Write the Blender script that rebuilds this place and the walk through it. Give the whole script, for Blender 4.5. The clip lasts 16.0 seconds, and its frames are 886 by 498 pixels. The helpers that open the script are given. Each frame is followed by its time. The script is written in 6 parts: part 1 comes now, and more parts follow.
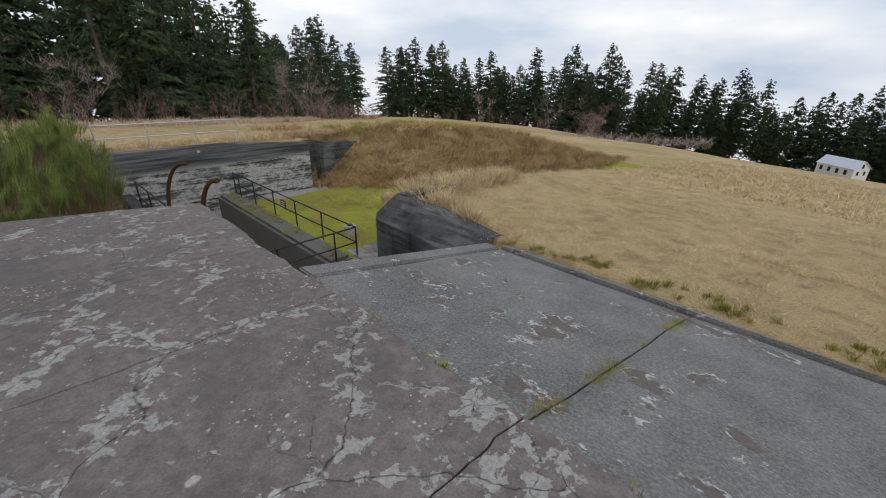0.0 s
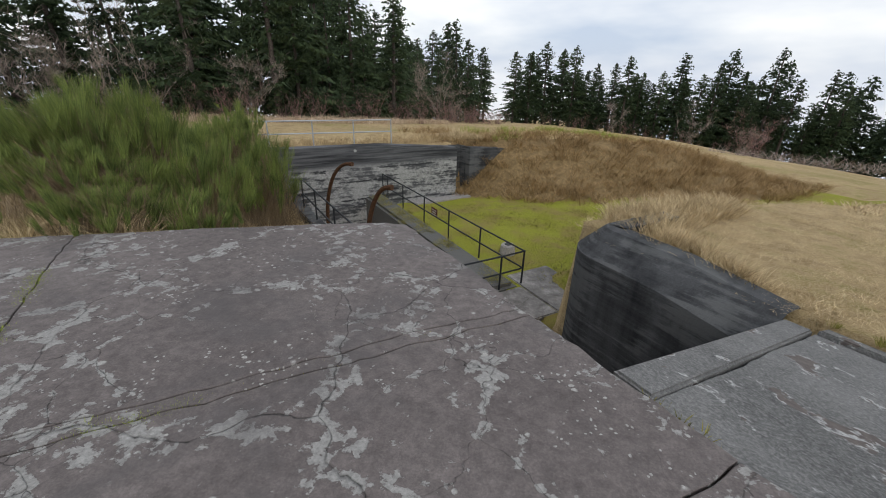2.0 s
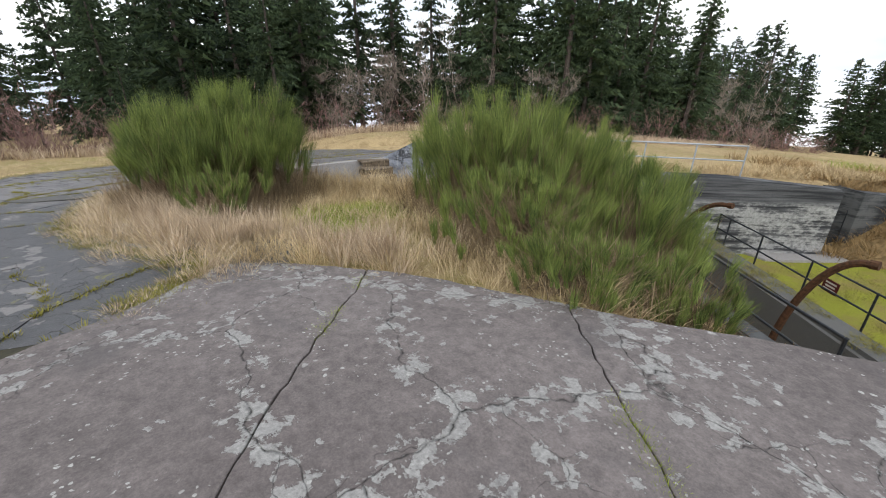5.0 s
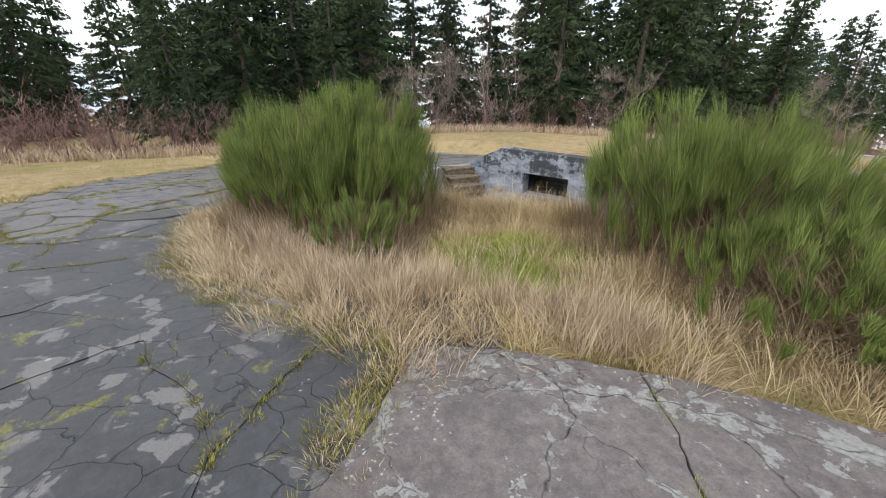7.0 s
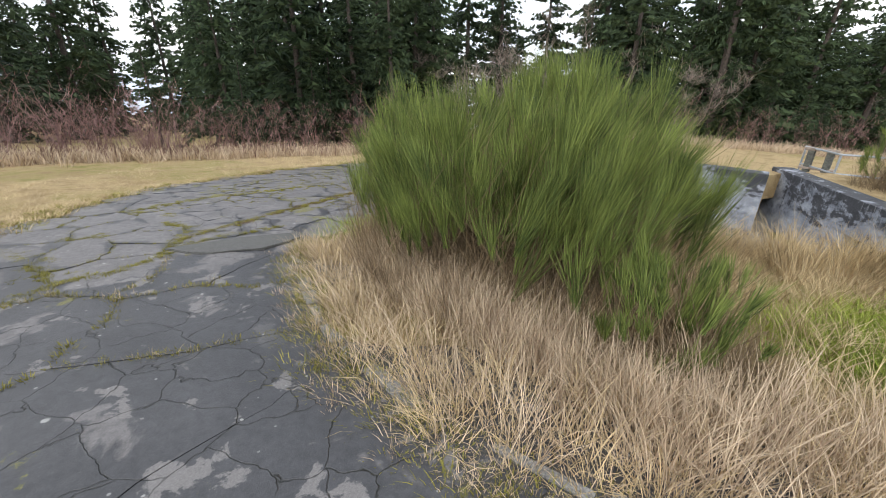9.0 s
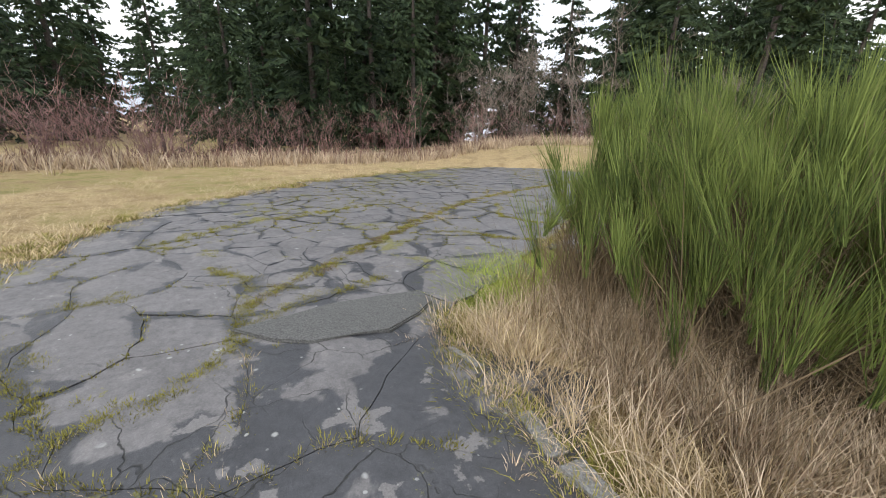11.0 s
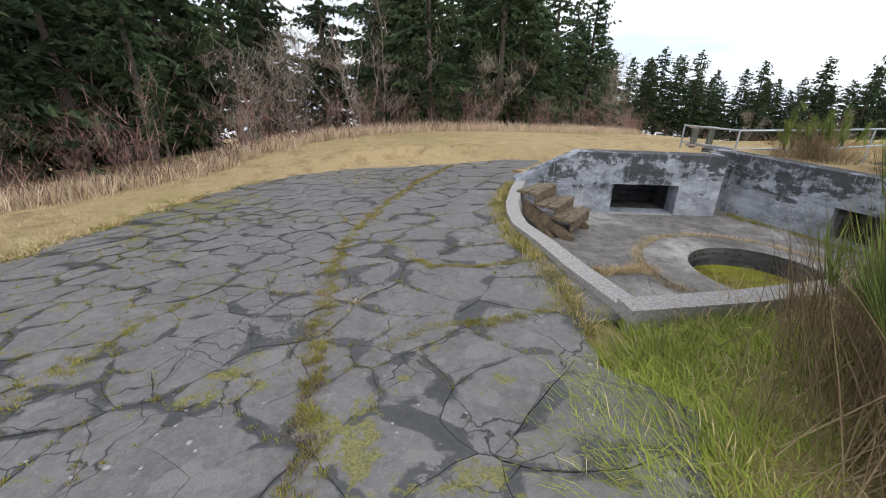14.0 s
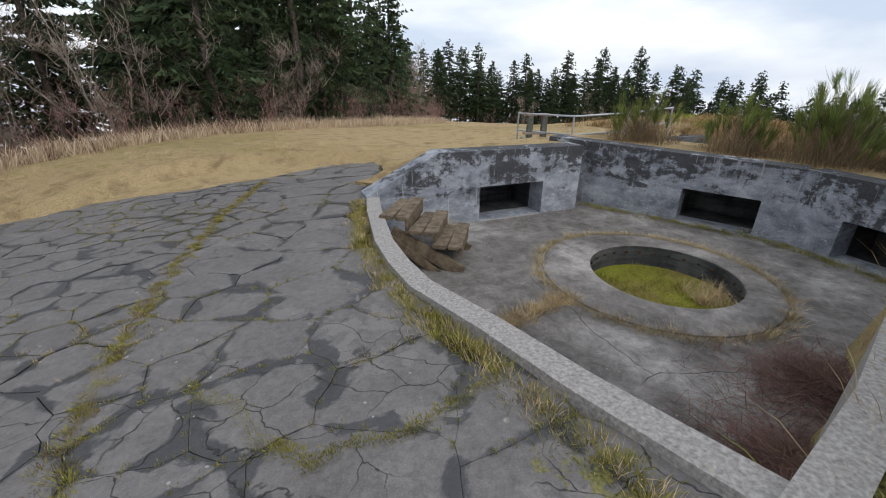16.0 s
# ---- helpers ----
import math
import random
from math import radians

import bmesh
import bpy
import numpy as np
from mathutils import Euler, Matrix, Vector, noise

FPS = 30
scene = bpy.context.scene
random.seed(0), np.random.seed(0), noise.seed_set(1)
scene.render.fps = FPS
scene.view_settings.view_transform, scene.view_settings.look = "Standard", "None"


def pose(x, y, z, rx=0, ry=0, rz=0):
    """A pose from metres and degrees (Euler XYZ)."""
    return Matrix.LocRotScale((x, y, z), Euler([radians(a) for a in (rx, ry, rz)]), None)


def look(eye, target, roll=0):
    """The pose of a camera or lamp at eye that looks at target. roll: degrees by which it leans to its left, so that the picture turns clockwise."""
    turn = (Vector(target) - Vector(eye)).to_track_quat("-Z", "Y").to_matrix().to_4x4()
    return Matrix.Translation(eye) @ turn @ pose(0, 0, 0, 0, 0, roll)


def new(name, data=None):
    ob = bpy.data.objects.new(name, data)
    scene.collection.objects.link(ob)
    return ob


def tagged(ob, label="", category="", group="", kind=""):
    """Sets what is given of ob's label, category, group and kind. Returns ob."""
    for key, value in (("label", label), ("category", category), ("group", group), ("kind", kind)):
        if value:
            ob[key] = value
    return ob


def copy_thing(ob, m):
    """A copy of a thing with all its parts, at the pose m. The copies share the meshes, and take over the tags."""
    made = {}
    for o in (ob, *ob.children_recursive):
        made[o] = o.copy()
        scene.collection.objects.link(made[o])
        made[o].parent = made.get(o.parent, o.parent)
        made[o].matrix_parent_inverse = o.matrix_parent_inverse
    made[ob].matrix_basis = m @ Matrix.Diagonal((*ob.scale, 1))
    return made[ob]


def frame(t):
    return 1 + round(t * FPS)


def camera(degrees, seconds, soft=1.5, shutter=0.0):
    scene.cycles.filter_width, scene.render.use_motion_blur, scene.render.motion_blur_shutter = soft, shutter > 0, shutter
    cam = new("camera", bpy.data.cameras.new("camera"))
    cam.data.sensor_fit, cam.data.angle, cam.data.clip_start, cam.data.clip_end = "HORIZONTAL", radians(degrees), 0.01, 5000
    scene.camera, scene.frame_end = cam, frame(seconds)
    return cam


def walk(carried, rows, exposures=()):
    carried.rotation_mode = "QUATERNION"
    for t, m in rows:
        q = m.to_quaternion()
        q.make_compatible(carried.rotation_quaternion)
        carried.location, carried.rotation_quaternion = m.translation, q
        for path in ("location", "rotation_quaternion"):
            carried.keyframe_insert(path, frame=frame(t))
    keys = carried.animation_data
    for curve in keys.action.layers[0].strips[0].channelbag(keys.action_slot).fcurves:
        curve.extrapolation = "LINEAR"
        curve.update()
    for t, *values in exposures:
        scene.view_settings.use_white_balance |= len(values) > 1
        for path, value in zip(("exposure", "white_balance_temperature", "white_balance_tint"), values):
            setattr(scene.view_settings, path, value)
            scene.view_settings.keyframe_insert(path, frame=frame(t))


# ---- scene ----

# camera: seconds, x, y, z, heading (left positive), pitch, lean
PATH = [
    (0.0, 0.200, 1.050, 1.651, -0.00, -24.08, 0.99),
    (0.5, -0.237, 1.529, 1.628, 4.54, -24.01, 1.10),
    (1.0, -0.801, 1.908, 1.559, 8.57, -23.70, 1.26),
    (1.5, -1.282, 2.283, 1.505, 12.04, -23.78, 1.20),
    (2.0, -1.854, 2.575, 1.434, 14.97, -23.70, 1.64),
    (2.5, -2.410, 2.823, 1.402, 16.14, -23.57, 1.70),
    (3.0, -3.063, 3.017, 1.350, 19.35, -23.48, 2.00),
    (3.5, -3.711, 3.047, 1.341, 27.60, -23.20, 2.01),
    (4.0, -4.330, 3.125, 1.297, 36.03, -23.02, 1.59),
    (4.5, -4.956, 3.008, 1.292, 42.30, -22.57, 1.43),
    (4.7, -5.208, 2.961, 1.292, 44.22, -22.67, 1.30),
    (6.8, -7.623, 2.480, 1.352, 50.82, -22.97, 1.08),
    (7.0, -7.908, 2.467, 1.316, 50.98, -23.23, 1.01),
    (7.5, -8.695, 2.373, 1.242, 51.36, -22.90, 1.42),
    (8.0, -9.453, 2.252, 1.164, 51.76, -22.87, 1.26),
    (8.5, -10.223, 2.141, 1.057, 53.06, -22.83, 1.51),
    (9.0, -11.020, 2.043, 0.942, 54.00, -22.75, 1.43),
    (9.5, -11.801, 1.981, 0.819, 54.26, -22.65, 1.53),
    (10.0, -12.522, 1.895, 0.747, 53.96, -22.22, 2.26),
    (12.3, -15.159, 1.454, 0.605, 47.60, -22.41, 1.69),
    (12.5, -15.425, 1.569, 0.574, 46.28, -22.49, 1.65),
    (13.0, -16.090, 1.872, 0.495, 39.78, -22.54, 1.85),
    (13.5, -16.587, 2.287, 0.501, 30.22, -22.43, 1.25),
    (14.0, -17.004, 2.749, 0.519, 19.64, -22.52, 1.21),
    (14.5, -17.401, 3.302, 0.506, 11.43, -22.66, 1.05),
    (15.0, -17.645, 3.881, 0.489, 5.61, -22.73, 0.83),
    (15.5, -17.911, 4.454, 0.432, -0.72, -22.81, 1.00),
    (16.0, -18.040, 5.097, 0.376, -6.30, -23.07, 0.92),
]


def eye_pose(x, y, z, yaw, pitch, lean):
    h, p = radians(yaw), radians(pitch)
    d = Vector((-math.sin(h) * math.cos(p), math.cos(h) * math.cos(p), math.sin(p)))
    return look(Vector((x, y, z)), Vector((x, y, z)) + d, lean)


cam = camera(94.0, 16.0, soft=1.0)
walk(cam, [(r[0], eye_pose(*r[1:])) for r in PATH], exposures=[(0.0, -0.03), (1.8, 0.0), (3.3, 0.36), (4.7, 0.55), (7.0, 0.7), (10.0, 0.8), (12.5, 0.8), (14.0, 0.58), (15.0, 0.48), (16.0, 0.2)])

# ---- sky and sun: bright overcast winter day ----
world = bpy.data.worlds.new("overcast")
scene.world = world
world.use_nodes = True
wn, wl = world.node_tree.nodes, world.node_tree.links
wn.clear()
w_out = wn.new("ShaderNodeOutputWorld")
w_bg = wn.new("ShaderNodeBackground")
w_sky = wn.new("ShaderNodeTexSky")
w_sky.sky_type = "NISHITA"
w_sky.sun_disc = False
w_sky.sun_elevation, w_sky.sun_rotation = radians(38), radians(150)
w_co = wn.new("ShaderNodeTexCoord")
w_map = wn.new("ShaderNodeMapping")
w_map.inputs["Scale"].default_value = (1.0, 1.0, 3.2)
w_no = wn.new("ShaderNodeTexNoise")
w_no.inputs["Scale"].default_value, w_no.inputs["Detail"].default_value = 2.1, 5
w_ra = wn.new("ShaderNodeValToRGB")
w_ra.color_ramp.elements[0].position, w_ra.color_ramp.elements[0].color = 0.36, (5.3, 6.1, 7.5, 1)
w_ra.color_ramp.elements[1].position, w_ra.color_ramp.elements[1].color = 0.62, (9.7, 9.75, 9.85, 1)
w_mx = wn.new("ShaderNodeMixRGB")
w_mx.inputs[0].default_value = 0.9
wl.new(w_co.outputs["Generated"], w_map.inputs[0])
wl.new(w_map.outputs[0], w_no.inputs["Vector"])
wl.new(w_no.outputs["Fac"], w_ra.inputs[0])
wl.new(w_sky.outputs[0], w_mx.inputs[1])
wl.new(w_ra.outputs[0], w_mx.inputs[2])
wl.new(w_mx.outputs[0], w_bg.inputs[0])
w_bg.inputs[1].default_value = 0.11
wl.new(w_bg.outputs[0], w_out.inputs[0])
sun = new("sun", bpy.data.lights.new("sun", "SUN"))
sun.data.energy, sun.data.angle, sun.data.color = 0.9, radians(25), (1.0, 0.96, 0.9)
sun.rotation_euler = (radians(52), 0, radians(30))


# ---- materials ----
class Mat:
    """A small wrapper for a node material with object-space metres as coordinates."""

    def __init__(self, name, rough=0.9, metal=0.0, spec=0.3):
        self.m = bpy.data.materials.new(name)
        self.m.use_nodes = True
        self.n, self.l = self.m.node_tree.nodes, self.m.node_tree.links
        self.b = self.n["Principled BSDF"]
        self.b.inputs["Roughness"].default_value = rough
        self.b.inputs["Metallic"].default_value = metal
        self.b.inputs["Specular IOR Level"].default_value = spec
        self.geo = self.n.new("ShaderNodeNewGeometry")
        self.pos = self.geo.outputs["Position"]

    def map(self, scale=(1, 1, 1), rot=0.0, vec=None):
        m = self.n.new("ShaderNodeMapping")
        m.inputs["Scale"].default_value = scale
        m.inputs["Rotation"].default_value = (0, 0, rot)
        self.l.new(vec or self.pos, m.inputs[0])
        return m.outputs[0]

    def noise(self, scale, detail=6, rough=0.6, vec=None, dist=0.0):
        t = self.n.new("ShaderNodeTexNoise")
        t.inputs["Scale"].default_value, t.inputs["Detail"].default_value = scale, detail
        t.inputs["Roughness"].default_value, t.inputs["Distortion"].default_value = rough, dist
        self.l.new(vec or self.pos, t.inputs["Vector"])
        return t.outputs["Fac"]

    def warp(self, scale, amount, vec=None):
        t = self.n.new("ShaderNodeTexNoise")
        t.inputs["Scale"].default_value, t.inputs["Detail"].default_value = scale, 4
        self.l.new(vec or self.pos, t.inputs["Vector"])
        s = self.n.new("ShaderNodeVectorMath")
        s.operation = "MULTIPLY_ADD"
        self.l.new(t.outputs["Color"], s.inputs[0])
        s.inputs[1].default_value = (amount, amount, amount)
        self.l.new(vec or self.pos, s.inputs[2])
        return s.outputs[0]

    def voro(self, scale, feature="F1", vec=None, dims="3D", rand=1.0):
        t = self.n.new("ShaderNodeTexVoronoi")
        t.feature, t.voronoi_dimensions = feature, dims
        t.inputs["Scale"].default_value, t.inputs["Randomness"].default_value = scale, rand
        self.l.new(vec or self.pos, t.inputs["Vector"])
        return t.outputs["Color"] if feature == "COLOR" else t.outputs["Distance"]

    def ramp(self, fac, *stops):
        r = self.n.new("ShaderNodeValToRGB")
        e = r.color_ramp.elements
        while len(e) < len(stops):
            e.new(0.5)
        for i, (p, c) in enumerate(stops):
            e[i].position = p
            e[i].color = (c, c, c, 1) if not isinstance(c, tuple) else (*c, 1)
        self.l.new(fac, r.inputs[0])
        return r.outputs[0]

    def mix(self, fac, a, b, kind="MIX"):
        m = self.n.new("ShaderNodeMixRGB")
        m.blend_type = kind
        for i, v in enumerate((fac, a, b)):
            if isinstance(v, tuple):
                m.inputs[i].default_value = (*v, 1)
            elif isinstance(v, (int, float)):
                m.inputs[i].default_value = v if i == 0 else (v, v, v, 1)
            else:
                self.l.new(v, m.inputs[i])
        return m.outputs[0]

    def math(self, op, a, b=0.0):
        m = self.n.new("ShaderNodeMath")
        m.operation = op
        for i, v in enumerate((a, b)):
            if isinstance(v, (int, float)):
                m.inputs[i].default_value = v
            else:
                self.l.new(v, m.inputs[i])
        return m.outputs[0]

    def axis(self, which):
        s = self.n.new("ShaderNodeSeparateXYZ")
        self.l.new(self.pos, s.inputs[0])
        return s.outputs[which]

    def random(self):
        return self.n.new("ShaderNodeObjectInfo").outputs["Random"]

    def island(self):
        return self.geo.outputs["Random Per Island"]

    def done(self, col, height=None, strength=0.4, dist=0.02, rough=None):
        if isinstance(col, tuple):
            self.b.inputs["Base Color"].default_value = (*col, 1)
        else:
            self.l.new(col, self.b.inputs["Base Color"])
        if height is not None:
            bp = self.n.new("ShaderNodeBump")
            bp.inputs["Strength"].default_value, bp.inputs["Distance"].default_value = strength, dist
            self.l.new(height, bp.inputs["Height"])
            self.l.new(bp.outputs[0], self.b.inputs["Normal"])
        if rough is not None:
            self.l.new(rough, self.b.inputs["Roughness"])
        return self.m


def mat_roof_slab():
    k = Mat("smooth_brownish_concrete", 0.8)
    big = k.noise(0.35, 5, 0.6)
    base = k.ramp(big, (0.3, (0.112, 0.095, 0.09)), (0.55, (0.152, 0.131, 0.124)), (0.75, (0.185, 0.163, 0.154)))
    fine = k.noise(70, 4, 0.75)
    base = k.mix(0.5, base, k.ramp(fine, (0.3, 0.28), (0.7, 0.72)), "OVERLAY")
    base = k.mix(0.8, base, k.ramp(k.noise(11, 7, 0.75), (0.32, 0.3), (0.68, 0.7)), "OVERLAY")
    # meandering cracks, flaked pale along both lips
    ed = k.voro(0.62, "DISTANCE_TO_EDGE", k.warp(1.1, 0.75, k.warp(6.0, 0.06)))
    ed2 = k.voro(1.15, "DISTANCE_TO_EDGE", k.warp(1.9, 0.5, k.warp(8.0, 0.05)))
    part_of = k.noise(0.28, 3, 0.5)
    gate2 = k.ramp(k.noise(0.5, 3), (0.46, 0.0), (0.52, 1.0))
    near = k.math("MAXIMUM", k.ramp(ed, (0.0, 1.0), (0.13, 0.0)), k.math("MULTIPLY", k.ramp(ed2, (0.0, 1.0), (0.07, 0.0)), gate2))
    p = k.noise(7.5, 10, 0.66, None, 0.25)
    s1 = k.math("ADD", p, k.math("ADD", k.math("MULTIPLY", near, 0.16), k.math("MULTIPLY", part_of, 0.30)))
    pm = k.ramp(s1, (0.781, 0.0), (0.795, 0.9))
    pale = k.ramp(k.noise(38, 6, 0.8), (0.28, (0.15, 0.146, 0.138)), (0.5, (0.29, 0.283, 0.267)), (0.75, (0.44, 0.43, 0.405)))
    base = k.mix(pm, base, pale)
    # round lichen spots, single and in clusters
    for sc, r0, lo in ((5.5, 0.12, 0.5), (11, 0.15, 0.52), (23, 0.18, 0.51)):
        sp = k.ramp(k.voro(sc, vec=k.warp(9, 0.07)), (r0, 1.0), (r0 + 0.05, 0.0))
        sp = k.math("MULTIPLY", sp, k.ramp(k.noise(1.3 + sc * 0.05, 4, 0.6), (lo + 0.05, 0.0), (lo + 0.09, 0.9)))
        base = k.mix(sp, base, k.ramp(fine, (0.3, (0.27, 0.265, 0.25)), (0.7, (0.5, 0.49, 0.455))))
    dk = k.ramp(k.noise(0.9, 7, 0.62, None, 0.3), (0.36, 0.55), (0.46, 0.0))
    base = k.mix(dk, base, (0.088, 0.08, 0.079))
    rough_edge = k.math("MULTIPLY", k.noise(24, 3), 0.012)
    crack = k.ramp(k.math("ADD", ed, rough_edge), (0.0055, 1.0), (0.009, 0.0))
    c2 = k.math("MULTIPLY", k.ramp(k.math("ADD", ed2, rough_edge), (0.0045, 1.0), (0.009, 0.0)), gate2)
    cm = k.math("MAXIMUM", k.math("MULTIPLY", crack, k.ramp(k.noise(0.7, 3), (0.36, 0.0), (0.46, 1.0))), c2)
    base = k.mix(cm, base, (0.014, 0.013, 0.011))
    h = k.math("SUBTRACT", k.math("ADD", k.math("MULTIPLY", fine, 0.16), k.math("MULTIPLY", pm, -0.35)), k.math("MULTIPLY", cm, 1.4))
    return k.done(base, h, 0.6, 0.014)


def mat_rough_slab():
    k = Mat("exposed_grey_concrete", 0.88)
    agg = k.noise(42, 5, 0.8)
    base = k.ramp(agg, (0.34, (0.045, 0.045, 0.044)), (0.5, (0.155, 0.153, 0.148)), (0.66, (0.36, 0.355, 0.34)))
    base = k.mix(0.45, base, k.ramp(k.noise(1.1, 9, 0.7), (0.33, (0.07, 0.07, 0.068)), (0.66, (0.25, 0.246, 0.238))))
    # sheets of brown render left standing, with crusted white rims
    p = k.noise(2.0, 9, 0.58, None, 0.3)
    s = k.math("ADD", p, k.math("MULTIPLY", k.noise(0.35, 2), 0.34))
    brown = k.ramp(s, (0.77, 0.0), (0.776, 1.0))
    rim = k.ramp(s, (0.748, 0.0), (0.758, 1.0), (0.775, 1.0), (0.782, 0.0))
    rim = k.math("MULTIPLY", rim, k.ramp(k.noise(5, 6, 0.7), (0.48, 0.0), (0.56, 0.9)))
    base = k.mix(brown, base, k.ramp(k.noise(20, 5, 0.7), (0.3, (0.10, 0.084, 0.077)), (0.7, (0.165, 0.142, 0.13))))
    base = k.mix(rim, base, k.ramp(agg, (0.3, (0.28, 0.28, 0.27)), (0.6, (0.56, 0.56, 0.54))))
    return k.done(base, k.math("ADD", agg, k.math("MULTIPLY", brown, 0.5)), 0.7, 0.014)


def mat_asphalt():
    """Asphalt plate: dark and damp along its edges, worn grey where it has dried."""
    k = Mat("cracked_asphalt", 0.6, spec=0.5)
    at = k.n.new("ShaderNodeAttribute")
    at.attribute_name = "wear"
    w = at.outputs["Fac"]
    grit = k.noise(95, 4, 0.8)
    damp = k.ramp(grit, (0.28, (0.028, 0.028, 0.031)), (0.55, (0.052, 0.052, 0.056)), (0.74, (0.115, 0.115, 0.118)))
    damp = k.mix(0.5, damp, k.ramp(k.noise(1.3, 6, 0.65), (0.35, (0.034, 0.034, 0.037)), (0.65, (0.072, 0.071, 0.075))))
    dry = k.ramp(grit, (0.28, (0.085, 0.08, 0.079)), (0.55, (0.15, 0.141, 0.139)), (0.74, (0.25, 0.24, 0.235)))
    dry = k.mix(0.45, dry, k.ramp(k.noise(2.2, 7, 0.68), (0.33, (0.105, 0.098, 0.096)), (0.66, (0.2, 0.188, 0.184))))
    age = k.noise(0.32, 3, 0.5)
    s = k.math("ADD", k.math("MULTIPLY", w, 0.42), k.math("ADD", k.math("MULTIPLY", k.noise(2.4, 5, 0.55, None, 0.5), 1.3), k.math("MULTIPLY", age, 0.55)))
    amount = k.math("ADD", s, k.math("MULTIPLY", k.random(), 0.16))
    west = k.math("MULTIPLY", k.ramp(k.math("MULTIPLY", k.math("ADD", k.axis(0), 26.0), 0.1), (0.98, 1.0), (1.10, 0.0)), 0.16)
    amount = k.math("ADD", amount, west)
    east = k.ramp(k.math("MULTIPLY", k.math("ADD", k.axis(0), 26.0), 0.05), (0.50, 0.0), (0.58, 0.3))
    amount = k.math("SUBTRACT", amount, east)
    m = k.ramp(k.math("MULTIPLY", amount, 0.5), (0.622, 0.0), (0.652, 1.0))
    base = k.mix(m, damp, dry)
    base = k.mix(0.75, base, k.ramp(k.noise(15, 8, 0.78), (0.3, 0.27), (0.7, 0.73)), "OVERLAY")
    # pale flakes and lichen dots
    fl = k.math("MULTIPLY", k.ramp(k.noise(3.1, 8, 0.6, None, 0.3), (0.58, 0.0), (0.6, 1.0)), k.ramp(k.noise(0.4, 2), (0.46, 0.0), (0.52, 0.85)))
    base = k.mix(fl, base, k.ramp(grit, (0.3, (0.13, 0.12, 0.115)), (0.7, (0.25, 0.235, 0.225))))
    for sc, r0, lo in ((3.2, 0.045, 0.5), (9, 0.07, 0.5)):
        sp = k.ramp(k.voro(sc, vec=k.warp(12, 0.04)), (r0, 1.0), (r0 + 0.03, 0.0))
        base = k.mix(k.math("MULTIPLY", sp, k.ramp(k.noise(1.7, 2), (lo, 0.0), (lo + 0.05, 0.85))), base, (0.38, 0.38, 0.36))
    hair = k.ramp(k.math("ADD", k.voro(2.3, "DISTANCE_TO_EDGE", k.warp(2.2, 0.4)), k.math("MULTIPLY", k.noise(30, 3), 0.012)), (0.009, 1.0), (0.017, 0.0))
    cm = k.math("MULTIPLY", hair, k.ramp(k.noise(0.6, 3), (0.47, 0.0), (0.53, 0.9)))
    base = k.mix(cm, base, (0.018, 0.018, 0.016))
    mo = k.ramp(k.math("ADD", k.noise(2.6, 8, 0.72), k.math("MULTIPLY", k.noise(0.2, 2), 0.5)), (0.90, 0.0), (0.93, 0.8))
    base = k.mix(mo, base, k.ramp(k.noise(60, 4), (0.3, (0.06, 0.06, 0.012)), (0.7, (0.26, 0.24, 0.045))))
    h = k.math("SUBTRACT", k.math("ADD", k.math("MULTIPLY", grit, 0.3), k.math("MULTIPLY", m, 0.15)), k.math("MULTIPLY", cm, 1.3))
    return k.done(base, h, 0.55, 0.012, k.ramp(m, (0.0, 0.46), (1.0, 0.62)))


def mat_pitwall():
    k = Mat("blue_grey_stained_concrete", 0.86)
    fine = k.noise(55, 5, 0.75)
    blot = k.noise(2.0, 10, 0.7, k.map((1, 1, 1.6)), 0.35)
    small = k.noise(7.5, 8, 0.72, k.map((1, 1, 1.4)), 0.3)
    board = k.noise(1.3, 3, 0.5, k.map((0.12, 0.12, 6.5)))
    run = k.noise(3.4, 6, 0.62, k.map((2.6, 2.6, 0.16)))
    z = k.math("ADD", k.axis(2), 1.9)
    base = k.ramp(blot, (0.33, (0.13, 0.142, 0.165)), (0.5, (0.275, 0.295, 0.335)), (0.66, (0.45, 0.475, 0.525)))
    base = k.mix(0.55, base, k.ramp(fine, (0.3, 0.25), (0.7, 0.75)), "OVERLAY")
    base = k.mix(k.ramp(small, (0.58, 0.0), (0.63, 0.7)), base, (0.5, 0.51, 0.53))
    # black algae: thick under the coping, in patches below, with thin runs
    cap = k.math("MULTIPLY", z, 0.13)
    grow = k.math("ADD", k.math("ADD", k.math("MULTIPLY", k.noise(1.5, 9, 0.7, k.map((1, 1, 1.5), 0.6), 0.4), 0.62), k.math("MULTIPLY", small, 0.24)), k.math("ADD", k.math("MULTIPLY", run, 0.16), k.math("ADD", cap, k.math("MULTIPLY", board, 0.1))))
    base = k.mix(k.ramp(grow, (0.615, 0.0), (0.665, 0.9)), base, k.ramp(fine, (0.3, (0.018, 0.018, 0.02)), (0.7, (0.06, 0.06, 0.064))))
    streak = k.ramp(k.noise(5.0, 5, 0.6, k.map((3.0, 3.0, 0.12))), (0.64, 0.0), (0.68, 0.5))
    base = k.mix(streak, base, (0.5, 0.5, 0.5))
    h = k.math("ADD", k.math("MULTIPLY", fine, 0.4), k.math("ADD", board, k.math("MULTIPLY", small, 0.7)))
    return k.done(base, h, 0.6, 0.018)


